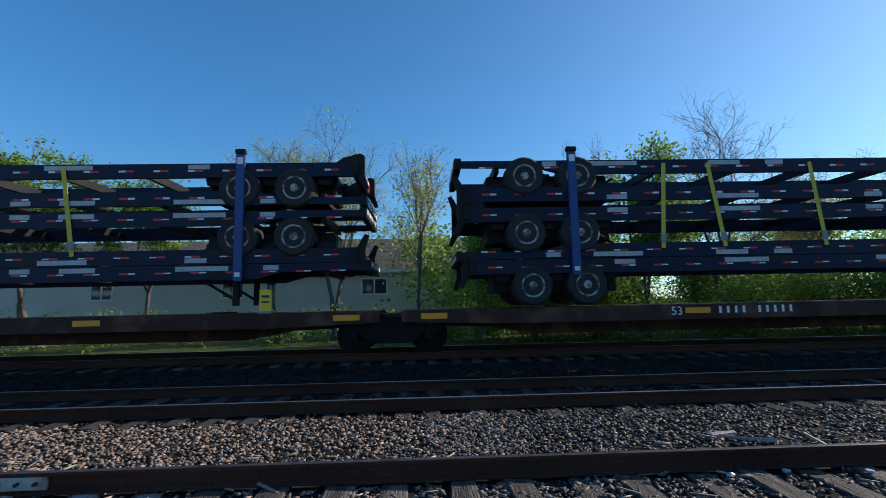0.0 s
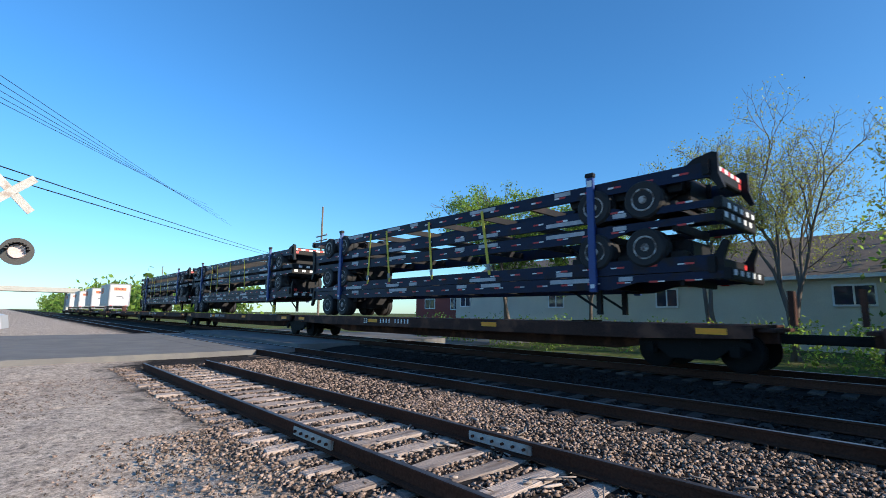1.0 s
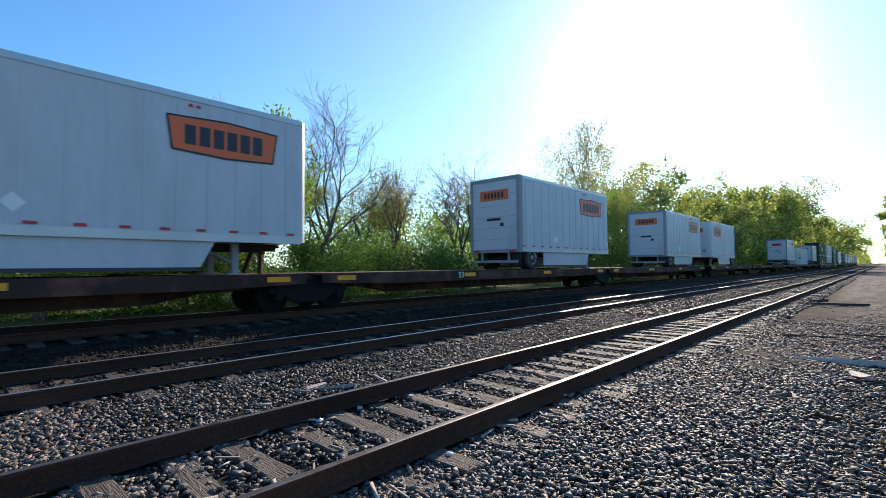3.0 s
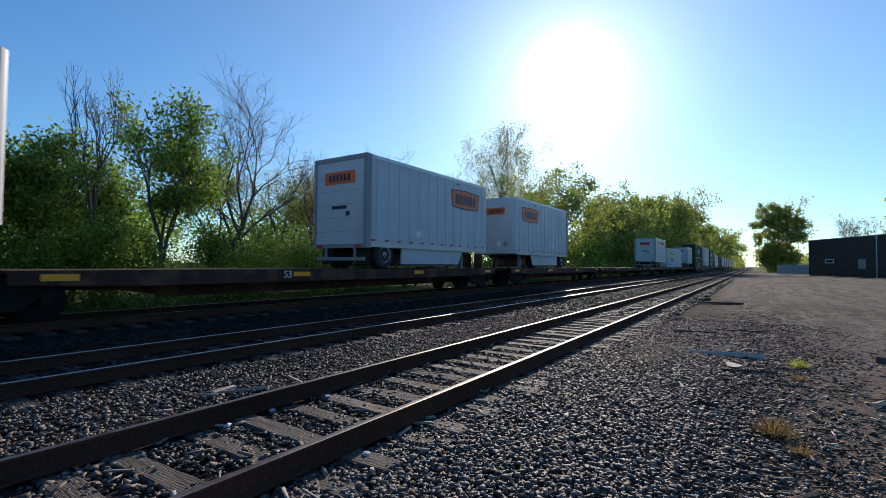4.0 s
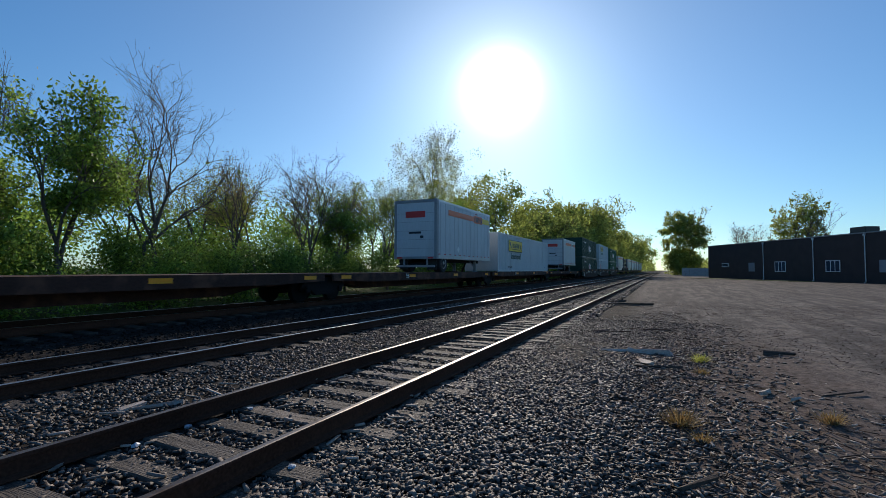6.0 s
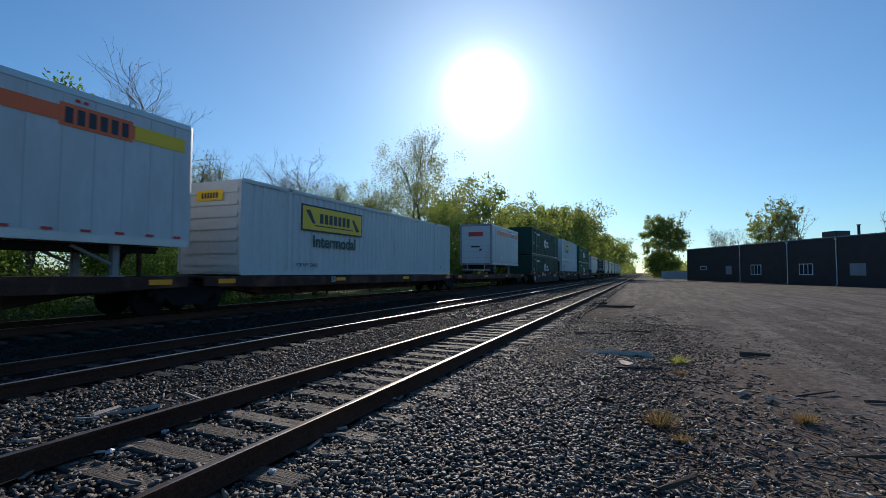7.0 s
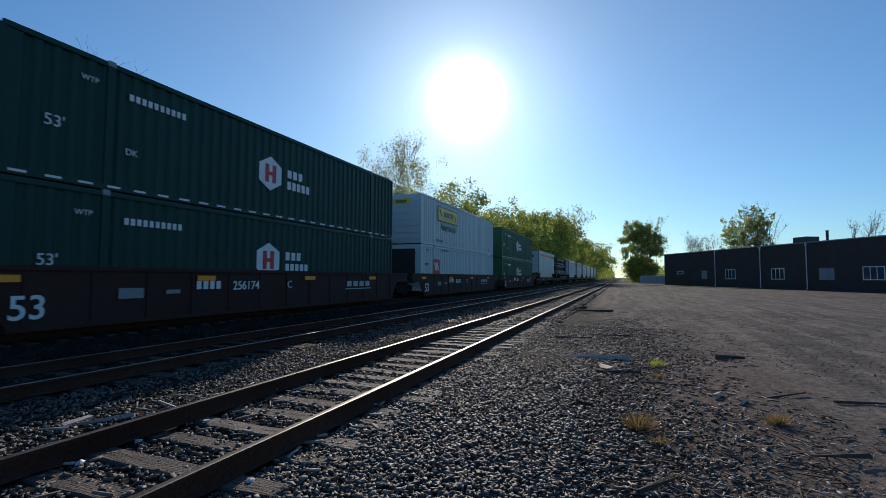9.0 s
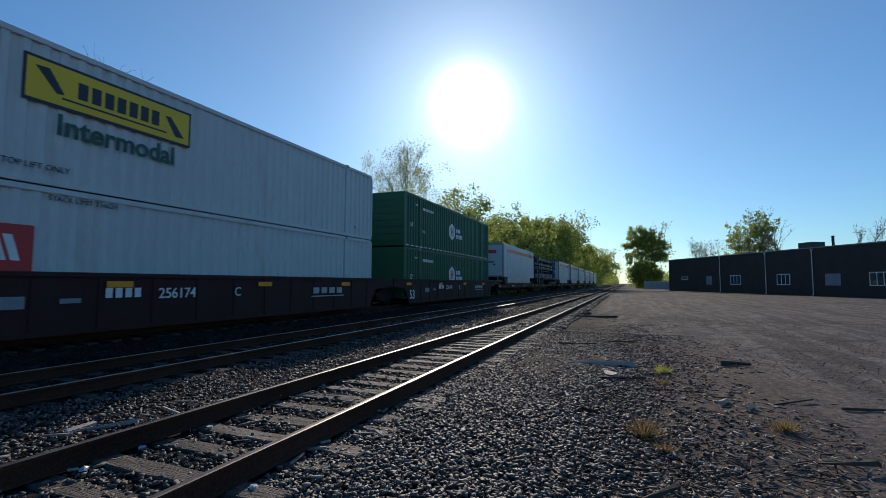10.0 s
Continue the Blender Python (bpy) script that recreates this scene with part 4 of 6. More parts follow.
def container(s0, s1, z0, z1, mat, group, label):
    """A 53 ft corrugated container, base of its own z at 0."""
    L, H = s1 - s0, z1 - z0
    h, w = L / 2, 1.27
    c = thing("container", label, "container", group)
    # corrugated side and end walls
    def corrugated(bm):
        pitch = 0.34
        n = int((L - 0.5) / pitch)
        pitch = (L - 0.5) / n
        pts = [(-h, 0.0), (-h + 0.25, 0.0)]
        for i in range(n):
            x = -h + 0.25 + i * pitch
            pts += [(x + pitch * 0.3, 0.0), (x + pitch * 0.42, 0.05), (x + pitch * 0.82, 0.05), (x + pitch * 0.94, 0.0)]
        pts += [(h, 0.0)]
        for s in (-1, 1):
            lo = [bm.verts.new((x, s * (w - d), 0.12)) for x, d in pts]
            hi = [bm.verts.new((x, s * (w - d), H - 0.1)) for x, d in pts]
            for i in range(len(pts) - 1):
                bm.faces.new((lo[i], lo[i + 1], hi[i + 1], hi[i]))
    made("side_wall", mat, c, corrugated)
    boxes("roof", mat, c, (-h + 0.02, h - 0.02, -w + 0.04, w - 0.04, H - 0.06, H - 0.02))
    boxes("floor_frame", mat, c, (-h + 0.02, h - 0.02, -w + 0.05, w - 0.05, 0.03, 0.14))
    for y in (-w, w):
        boxes("bottom_rail", mat, c, (-h, h, y - 0.03, y + 0.03, 0.0, 0.14), bevel=0.01)
        boxes("top_rail", mat, c, (-h, h, y - 0.03, y + 0.03, H - 0.12, H), bevel=0.01)
    for x in (-h, h):
        for y in (-w, w):
            boxes("corner_post", mat, c, (x - 0.06, x + 0.06, y - 0.035, y + 0.035, 0.1, H - 0.08), bevel=0.01)
    for x in (-h + 2.05, h - 2.05):
        for y in (-w, w):
            boxes("lift_post", mat, c, (x - 0.09, x + 0.09, y - 0.033, y + 0.033, 0.1, H), bevel=0.008)
            boxes("lift_casting", "grey", c, (x - 0.09, x + 0.09, y - 0.045, y + 0.045, H - 0.1, H + 0.03), bevel=0.01)
    boxes("end_wall", mat, c, (h - 0.03, h + 0.01, -w, w, 0.1, H - 0.05))
    e = boxes("end_wall", mat, c, (-h - 0.01, -h + 0.03, -w, w, 0.1, H - 0.05))
    for i in range(7):
        z = 0.35 + i * (H - 0.7) / 6
        boxes("end_rib", mat, e, (-h - 0.045, -h - 0.01, -w + 0.12, w - 0.12, z - 0.07, z + 0.07), bevel=0.012)
    rolling(c, (s0 + s1) / 2, z0 - FAR_Z)
    return c, h, w, H


def white_container(s0, z0, z1, sign=True, word=True):
    c, h, w, H = container(s0, s0 + 16.15, z0, z1, "white_cont", "white containers", "white corrugated container with a yellow sign")
    if sign:
        y = -w - 0.035
        x0, x1, za, zb2 = -h + 2.6, -h + 6.4, H - 1.34, H - 0.4
        sg = boxes("sign_board", "navy", c, (x0, x1, y - 0.012, y, za, zb2), label="yellow sign with a dark border")
        boxes("sign_face", "sign_yellow", sg, (x0 + 0.06, x1 - 0.06, y - 0.018, y - 0.012, za + 0.06, zb2 - 0.06))
        boxes("sign_lettering", "navy", sg, *[(x0 + 1.0 + i * 0.28, x0 + 1.2 + i * 0.28, y - 0.023, y - 0.018, za + 0.32, zb2 - 0.26) for i in range(7)], (x0 + 0.7, x1 - 0.7, y - 0.023, y - 0.018, za + 0.2, za + 0.24))
        made("scroll", "navy", sg, lambda bm: [prism(bm, [(x0 + 0.2, zb2 - 0.2), (x0 + 0.45, zb2 - 0.18), (x0 + 0.75, za + 0.3), (x0 + 0.6, za + 0.28)], y - 0.022, y - 0.018), prism(bm, [(x1 - 0.2, za + 0.2), (x1 - 0.45, za + 0.18), (x1 - 0.75, zb2 - 0.3), (x1 - 0.6, zb2 - 0.28)], y - 0.022, y - 0.018)])
        re = boxes("end_sign", "sign_yellow", c, (-h - 0.06, -h - 0.045, -0.55, 0.55, H - 0.62, H - 0.3))
        boxes("end_sign_lettering", "navy", re, *[(-h - 0.065, -h - 0.06, -0.35 + i * 0.12, -0.27 + i * 0.12, H - 0.55, H - 0.38) for i in range(6)])
        if word:
            lettering("Intermodal", 0.62, "teal", c, pose(-h + 4.6, y - 0.004, H - 1.7) @ FACE, bold=0.022)
    lettering("TOP LIFT ONLY", 0.17, "navy", c, pose(-h + 2.95, -w - 0.037, 0.35) @ FACE)
    lettering("53", 0.17, "navy", c, pose(h - 1.4, -w - 0.037, 0.4) @ FACE)
    return c


def green_container(s0, z0, z1, paint="green"):
    c, h, w, H = container(s0, s0 + 16.15, z0, z1, paint, "green containers", "dark green corrugated container with a white badge" if paint == "green" else "faded mid-green corrugated container with a white badge")
    y = -w - 0.006
    hexa = [(0.0, 0.5), (0.46, 0.25), (0.46, -0.25), (0.0, -0.5), (-0.46, -0.25), (-0.46, 0.25)]
    bx, bz = -h + 7.35, H * 0.5
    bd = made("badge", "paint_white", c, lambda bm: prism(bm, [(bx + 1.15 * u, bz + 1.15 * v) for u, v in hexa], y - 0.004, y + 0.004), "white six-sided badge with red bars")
    boxes("badge_mark", "red", bd, (bx - 0.26, bx - 0.08, y - 0.009, y - 0.004, bz - 0.3, bz + 0.3), (bx + 0.08, bx + 0.26, y - 0.009, y - 0.004, bz - 0.3, bz + 0.3), (bx - 0.26, bx + 0.26, y - 0.0095, y - 0.0085, bz - 0.06, bz + 0.06))
    boxes("name_mark", "paint_white", c, *[(bx + 0.85 + i * 0.3, bx + 1.05 + i * 0.3, y - 0.005, y + 0.003, bz + 0.02, bz + 0.3) for i in range(3)], *[(bx + 0.85 + i * 0.26, bx + 1.03 + i * 0.26, y - 0.005, y + 0.003, bz - 0.38, bz - 0.1) for i in range(5)])
    lettering("53'", 0.34, "paint_white", c, pose(-h + 0.95, y - 0.005, H * 0.42) @ FACE)
    lettering("WTP", 0.17, "paint_white", c, pose(-h + 1.6, y - 0.005, H - 0.55) @ FACE)
    lettering("DK", 0.22, "paint_white", c, pose(-h + 2.6, y - 0.005, H * 0.33) @ FACE)
    boxes("marking", "paint_white", c, *[(-h + 2.5 + i * 0.16, -h + 2.6 + i * 0.16, y - 0.005, y + 0.003, H - 0.72, H - 0.56) for i in range(10)])
    boxes("reflective_tape", "paint_white", c, *[(-h + 0.2 + i * 0.62, -h + 0.5 + i * 0.62, -w - 0.036, -w - 0.03, 0.05, 0.1) for i in range(25)])
    return c


def well_car(s0, s1, number):
    """A well car unit: two deep side sills with a walkway-height top chord and a truck at its end."""
    c, h = (s0 + s1) / 2, (s1 - s0) / 2
    p = thing("well_car", "oxide-red well car carrying stacked containers", "well car", "well cars")
    for y in (-1.42, 1.42):
        made("side_sill", "car_well", p, lambda bm, y=y: prism(bm, [(-h + 0.3, 1.32), (h - 0.3, 1.32), (h - 0.3, 0.95), (h - 1.5, 0.85), (h - 2.1, 0.08), (-h + 2.1, 0.08), (-h + 1.5, 0.85), (-h + 0.3, 0.95)], y - 0.03, y + 0.03))
        boxes("top_chord", "car_well", p, (-h + 0.3, h - 0.3, y - 0.08, y + 0.08, 1.24, 1.345), bevel=0.015)
        boxes("bottom_chord", "car_well", p, (-h + 2.0, h - 2.0, y - 0.07, y + 0.07, 0.05, 0.15), bevel=0.015)
        for i in range(13):
            x = -h + 2.3 + i * (2 * h - 4.6) / 12
            boxes("stiffener", "car_well", p, (x - 0.04, x + 0.04, y - 0.055, y + 0.055, 0.12, 1.25))
    boxes("well_floor", "car_well", p, *[(-h + 2.2 + i * 2.1, -h + 2.5 + i * 2.1, -1.4, 1.4, 0.06, 0.16) for i in range(8)])
    boxes("end_platform", "car_well", p, (-h, -h + 1.6, -1.3, 1.3, 0.86, 0.96), (h - 1.6, h, -1.3, 1.3, 0.86, 0.96), bevel=0.01)
    bogie(p, -h)
    boxes("reflector", "yellow", p, *[(-h + 1.6 + i * 4.6, -h + 2.2 + i * 4.6, -1.51, -1.503, 1.02, 1.16) for i in range(4)], label="yellow reflective patches")
    lettering("53", 0.66, "paint_white", p, pose(-h + 2.35, -1.487, 0.5) @ FACE, bold=0.012)
    lettering("C", 0.36, "paint_white", p, pose(-h + 10.0, -1.487, 0.86) @ FACE)
    lettering(number, 0.36, "paint_white", p, pose(-h + 8.0, -1.487, 0.86) @ FACE, bold=0.012)
    boxes("marking", "paint_white", p, *[(-h + 6.2 + i * 0.22, -h + 6.35 + i * 0.22, -1.486, -1.481, 0.79, 1.01) for i in range(4)])
    boxes("name_mark", "plate_grey", p, *[(h - 6.2 + i * 0.5, h - 5.85 + i * 0.5, -1.486, -1.481, 0.74, 0.96) for i in range(4)], (h - 6.3, h - 4.2, -1.486, -1.481, 0.62, 0.66))
    boxes("label_plate", "grey", p, (-h + 4.1, -h + 4.7, -1.488, -1.482, 0.62, 0.86), (-h + 5.3, -h + 5.7, -1.488, -1.482, 0.7, 0.8))
    rolling(p, c)
    return p


def chassis(L):
    """A bare container chassis, its nose to +x, axles near -x; local z 0 is its frame top."""
    h = L / 2
    c = thing("container_chassis", "dark blue bare container chassis with reflective tape, stacked", "chassis", "stacked chassis")
    for y in (-1.17, 1.07):
        made("main_beam", "chassis", c, lambda bm, y=y: prism(bm, [(-h, 0.0), (h, 0.0), (h, -0.16), (h - 2.0, -0.18), (h - 2.6, -0.34), (-h, -0.34)], y, y + 0.1))
    for i in range(9):
        x = -h + 1.0 + i * (L - 2.0) / 8
        boxes("cross_member", "chassis_dark", c, (x - 0.05, x + 0.05, -1.08, 1.08, -0.28, -0.08))
    boxes("front_bolster", "chassis_dark", c, (h - 0.12, h + 0.05, -1.22, 1.22, -0.2, 0.06), bevel=0.02)
    boxes("rear_bolster", "chassis_dark", c, (-h - 0.05, -h + 0.12, -1.22, 1.22, -0.3, 0.06), bevel=0.02)
    for y in (-1.1, 1.1):
        made("bumper_guard", "chassis_dark", c, lambda bm: prism(bm, [(-h + 0.55, -0.05), (-h + 0.3, 0.12), (-h - 0.1, 0.22), (-h - 0.2, 0.16), (-h - 0.2, -0.3), (-h - 0.3, -0.62), (-h - 0.2, -0.66), (-h - 0.02, -0.35), (-h + 0.3, -0.3)], y - 0.06, y + 0.06))
    for y in (-0.72, 0.6):
        made("wheel_frame", "chassis_dark", c, lambda bm, y=y: prism(bm, [(-h + 0.5, -0.06), (-h + 3.8, -0.06), (-h + 3.7, -0.42), (-h + 3.1, -0.6), (-h + 2.4, -0.5), (-h + 2.1, -0.72), (-h + 1.8, -0.5), (-h + 1.0, -0.6), (-h + 0.55, -0.4)], y, y + 0.12))
    for x in (-h + 0.8, -h + 2.1, -h + 3.4):
        boxes("hanger", "chassis_dark", c, (x - 0.16, x + 0.16, -0.98, 0.98, -0.5, -0.06), bevel=0.02)
    boxes("axle_box", "chassis_dark", c, (-h + 0.6, -h + 3.7, -0.58, 0.58, -0.78, -0.07), bevel=0.03)
    boxes("end_tape", "red", c, *[(-h - 0.062, -h - 0.052, -1.1 + k * 0.44, -0.88 + k * 0.44, -0.08, 0.02) for k in range(5)])
    boxes("end_tape", "paint_white", c, *[(-h - 0.062, -h - 0.052, -0.88 + k * 0.44, -0.66 + k * 0.44, -0.08, 0.02) for k in range(5)], *[(h + 0.052, h + 0.06, -1.1 + k * 0.44, -0.9 + k * 0.44, -0.1, 0.02) for k in range(5)])
    boxes("suspension", "chassis_dark", c, (-h + 0.9, -h + 3.1, -0.62, -0.48, -0.6, -0.3), (-h + 0.9, -h + 3.1, 0.48, 0.62, -0.6, -0.3))
    wheel_pair(c, -h + 1.45, -0.62, 0.47)
    wheel_pair(c, -h + 2.75, -0.62, 0.47)
    for y in (-0.7, 0.7):
        made("landing_leg", "chassis_dark", c, lambda bm: (box(bm, h - 3.3, h - 3.17, y - 0.06, y + 0.06, -0.95, -0.3), rod(bm, (h - 3.2, y, -0.85), (h - 4.0, y, -0.35), 0.035)))
    n = int(L / 0.8)
    tape = boxes("tape_marks", "red", c, *[(-h + 0.4 + i * 0.8, -h + 0.6 + i * 0.8, -1.176, -1.171, -0.2, -0.155) for i in range(n)], *[(-h + 0.4 + i * 0.8, -h + 0.6 + i * 0.8, 1.171, 1.176, -0.2, -0.155) for i in range(n)])
    boxes("white_tape", "paint_white", c, *[(-h + 0.6 + i * 0.8, -h + 0.75 + i * 0.8, -1.176, -1.171, -0.19, -0.16) for i in range(n)], *[(-h + 0.6 + i * 0.8, -h + 0.75 + i * 0.8, 1.171, 1.176, -0.2, -0.155) for i in range(n)])
    boxes("plate", "plate_grey", c, *[(x, x + l, s * 1.1735 - 0.004, s * 1.1735 + 0.004, -0.14, -0.03) for x, l in ((-5.6, 0.5), (-2.9, 1.1), (0.9, 0.45), (2.0, 0.8), (4.6, 1.2), (6.6, 0.35)) for s in (-1, 1)], label="white identification plates")
    boxes("lamp", "red", c, (-h - 0.06, -h - 0.05, -1.0, -0.8, -0.25, -0.12), (-h - 0.06, -h - 0.05, 0.8, 1.0, -0.25, -0.12))
    return c


def chassis_stack(s0, s1, first=None):
    """Five chassis, every other one upside down, between four posts."""
    L, c = s1 - s0 - 0.6, (s0 + s1) / 2
    made_ones = []
    # (height, upside down, turned)
    for z, over, turn, dx in ((2.34, False, 0, 0.2), (2.36, True, 180, -0.1), (3.6, False, 0, 0.1), (3.75, True, 0, 0.1), (4.76, False, 180, -0.1)):
        if first is None:
            made_ones.append(chassis(L))
        else:
            made_ones.append(copy_thing(first[len(made_ones)], pose(0, 0, 0)))
        ob = made_ones[-1]
        m = pose(c + dx, FAR, z, 180 if over else 0, 0, turn)
        ob.matrix_basis = m
        ROLLING.append((ob, c + dx, z - FAR_Z, turn, 180 if over else 0))
    for x in (s0 + 3.0, s1 - 3.2):
        for y in (-1.24, 1.24):
            p = thing("stacking_post", "blue steel stacking post beside the chassis stack", "post", "stacking posts")
            boxes("shaft", "post", p, (-0.1, 0.1, -0.05, 0.05, 0.0, 3.0), bevel=0.012)
            boxes("cap", "chassis_dark", p, (-0.12, 0.12, -0.07, 0.07, 3.0, 3.12), bevel=0.015)
            boxes("plate", "paint_white", p, (-0.07, 0.07, -0.056, -0.05, 2.75, 2.92), (-0.06, 0.06, -0.056, -0.05, 0.1, 0.2))
            p.matrix_basis = pose(x, FAR + y, 1.95)
            ROLLING.append((p, x, 1.95 - FAR_Z, 0, 0, y))
    for x, lean in ((s0 + 5.3, 4), (s0 + 6.4, -8), (s0 + 9.0, -6), (s0 + 11.6, -9)):
        st = thing("ratchet_strap", "yellow ratchet strap over the stacked chassis", "strap", "straps")
        boxes("webbing", "strap", st, (-0.05, 0.05, -0.006, 0.006, -2.1, 0.0))
        boxes("buckle", "grey", st, (-0.07, 0.07, -0.03, 0.006, -1.95, -1.75), bevel=0.008)
        st.matrix_basis = pose(x, FAR - 1.2, 4.66, 0, lean, 0)
        ROLLING.append((st, x, 4.66 - FAR_Z, 0, 0, -1.2, lean))
    return made_ones


# five-unit articulated flats: platforms from truck to truck
for a, b, f, l, n in ((-58.5, -39.5, 0, 0, 1), (-39.5, -20.1, 0, 0, 1), (-20.1, -0.8, 0, 0, 1), (-0.8, 19.8, 0, 1, 1),
                      (21.2, 38.8, 1, 0, 1), (38.8, 55.9, 0, 0, 1), (55.9, 73.6, 0, 0, 1), (73.6, 91.6, 0, 0, 1), (91.6, 110.6, 0, 1, 1),
                      (112.0, 129.6, 1, 0, 1), (129.6, 147.4, 0, 0, 1), (147.4, 165.0, 0, 0, 1), (165.0, 183.4, 0, 0, 1), (183.4, 202.4, 0, 1, 1)):
    spine_platform(a, b, f, l, n)
stack = chassis_stack(0.6, 19.3)
for s0, s1 in ((-20.0, -1.1), (-39.3, -20.7), (283.5, 302.0)):
    chassis_stack(s0, s1, stack)
pup_trailer(22.05, 30.65, False, skirt=False)
pup_trailer(47.85, 55.65, True)
pup_trailer(64.8, 73.4, True)
pup_trailer(83.2, 91.8, True)
pup_trailer(101.0, 109.6, True)
pup_trailer(112.8, 121.4, False)
pup_trailer(156.3, 164.9, True, "stripe", skirt=False)
white_container(166.5, 1.22, 4.12)
pup_trailer(191.3, 199.9, True, "stripe", skirt=False)
well_car(204.0, 223.8, "256174")
well_car(223.8, 243.6, "256174")
well_car(243.6, 263.4, "256174")
green_container(205.8, 0.5, 3.27)
green_container(205.8, 3.305, 6.25)
lower = white_container(225.7, 0.5, 3.27, sign=False)
badge = boxes("badge", "red", lower, (-6.2, -5.1, -1.31, -1.304, 1.0, 1.95), label="red square badge with white strokes")
made("badge_strokes", "paint_white", badge, lambda bm: [prism(bm, [(-6.05 + k, 1.75), (-5.9 + k, 1.75), (-5.75 + k, 1.25), (-5.9 + k, 1.25)], -1.316, -1.311) for k in (0.0, 0.22, 0.44)])
boxes("badge_foot", "navy", lower, (-6.15, -5.15, -1.309, -1.304, 0.84, 0.93))
lettering("STACK LIMIT 3 HIGH", 0.15, "navy", lower, pose(-4.2, -1.307, 2.55) @ FACE)
lettering("WTP", 0.16, "navy", lower, pose(-7.2, -1.307, 2.45) @ FACE)
lettering("800259", 0.22, "navy", lower, pose(-7.2, -1.307, 1.6) @ FACE)
boxes("cooling_unit", "black", lower, (-8.13, -8.09, -0.95, 0.95, 0.5, 2.5), bevel=0.02, label="black cooling unit grille in the container's end")
white_container(225.7, 3.305, 6.28)
green_container(245.3, 0.5, 3.27, "green_faded")
green_container(245.3, 3.305, 6.25, "green_faded")
spine_platform(264.4, 283.0, 1, 0)
spine_platform(283.0, 302.5, 0, 1)
pup_trailer(266.8, 282.6, True, "stripe")
for i in range(6):
    spine_platform(304.0 + i * 18.5, 322.5 + i * 18.5, i == 0, i == 5)
    pup_trailer(306.0 + i * 18.5, 321.0 + i * 18.5, True, "stripe")
for i in range(4):
    spine_platform(-78.0 - i * 18.6, -59.4 - i * 18.6, i == 3, i == 0)
    pup_trailer(-69.0 - i * 18.6, -60.4 - i * 18.6, False, skirt=False)

for o in scene.objects:
    if o.name.split(".")[0] in ("tape_marks", "end_tape", "white_tape", "reflective_tape", "marking", "sign_lettering", "rear_sign_lettering", "front_sign_lettering", "end_sign_lettering", "badge_mark", "name_mark", "plate", "lamp", "badge_strokes"):
        o["kind"] = "stuff"
# a yellow placard standing on the flat car beside the stacked chassis
pl = thing("placard", "yellow warning placard standing on the flat car", "placard")
boxes("board", "sign_yellow", pl, (-0.14, 0.14, -0.02, 0.02, 0.05, 0.55), bevel=0.006)
boxes("foot", "grey", pl, (-0.16, 0.16, -0.12, 0.12, 0.0, 0.05), bevel=0.01)
boxes("marking", "navy", pl, (-0.09, 0.09, -0.024, -0.021, 0.36, 0.42), (-0.09, 0.09, -0.024, -0.021, 0.24, 0.28))
pl.matrix_basis = pose(-3.7, FAR - 1.1, 1.2)
ROLLING.append((pl, -3.7, 1.0, 0, 0, -1.1))

# ---- trees ----


def tubes(segs, sides=5):
    """Tapered tubes for (a, b, ra, rb)."""
    a = np.array([s[0] for s in segs]); b = np.array([s[1] for s in segs])
    ra = np.array([s[2] for s in segs]); rb = np.array([s[3] for s in segs])
    d = b - a
    d = d / np.maximum(np.linalg.norm(d, axis=1, keepdims=True), 1e-6)
    ref = np.where(np.abs(d[:, 2:3]) > 0.9, [[1.0, 0, 0]], [[0, 0, 1.0]])
    u = np.cross(d, ref); u /= np.linalg.norm(u, axis=1, keepdims=True)
    v = np.cross(d, u)
    ang = np.arange(sides) * 2 * np.pi / sides
    ring = u[:, None] * np.cos(ang)[None, :, None] + v[:, None] * np.sin(ang)[None, :, None]
    va, vb = a[:, None] + ring * ra[:, None, None], b[:, None] + ring * rb[:, None, None]
    verts = np.concatenate([va, vb], 1).reshape(-1, 3)
    base = np.arange(len(segs))[:, None] * 2 * sides
    i = np.arange(sides)
    f = np.stack([base + i, base + (i + 1) % sides, base + sides + (i + 1) % sides, base + sides + i], -1).reshape(-1, 4)
    return verts, f


def leaf_quads(points, size, r):
    n = len(points)
    p = np.asarray(points)
    u = r.normal(size=(n, 3)); u /= np.linalg.norm(u, axis=1, keepdims=True)
    w = r.normal(size=(n, 3)); v = np.cross(u, w); v /= np.linalg.norm(v, axis=1, keepdims=True)
    s = size * r.uniform(0.6, 1.3, (n, 1))
    u, v = u * s, v * s * 0.6
    verts = np.stack([p - u, p + v * 0.9, p + u, p - v * 0.9], 1).reshape(-1, 3)
    return verts, np.arange(4 * n).reshape(-1, 4)


def noise_at(points, scale, seed):
    """Smooth noise at each point."""
    return np.array([noise.noise(Vector((p[0] * scale + seed, p[1] * scale, p[2] * scale))) for p in points])


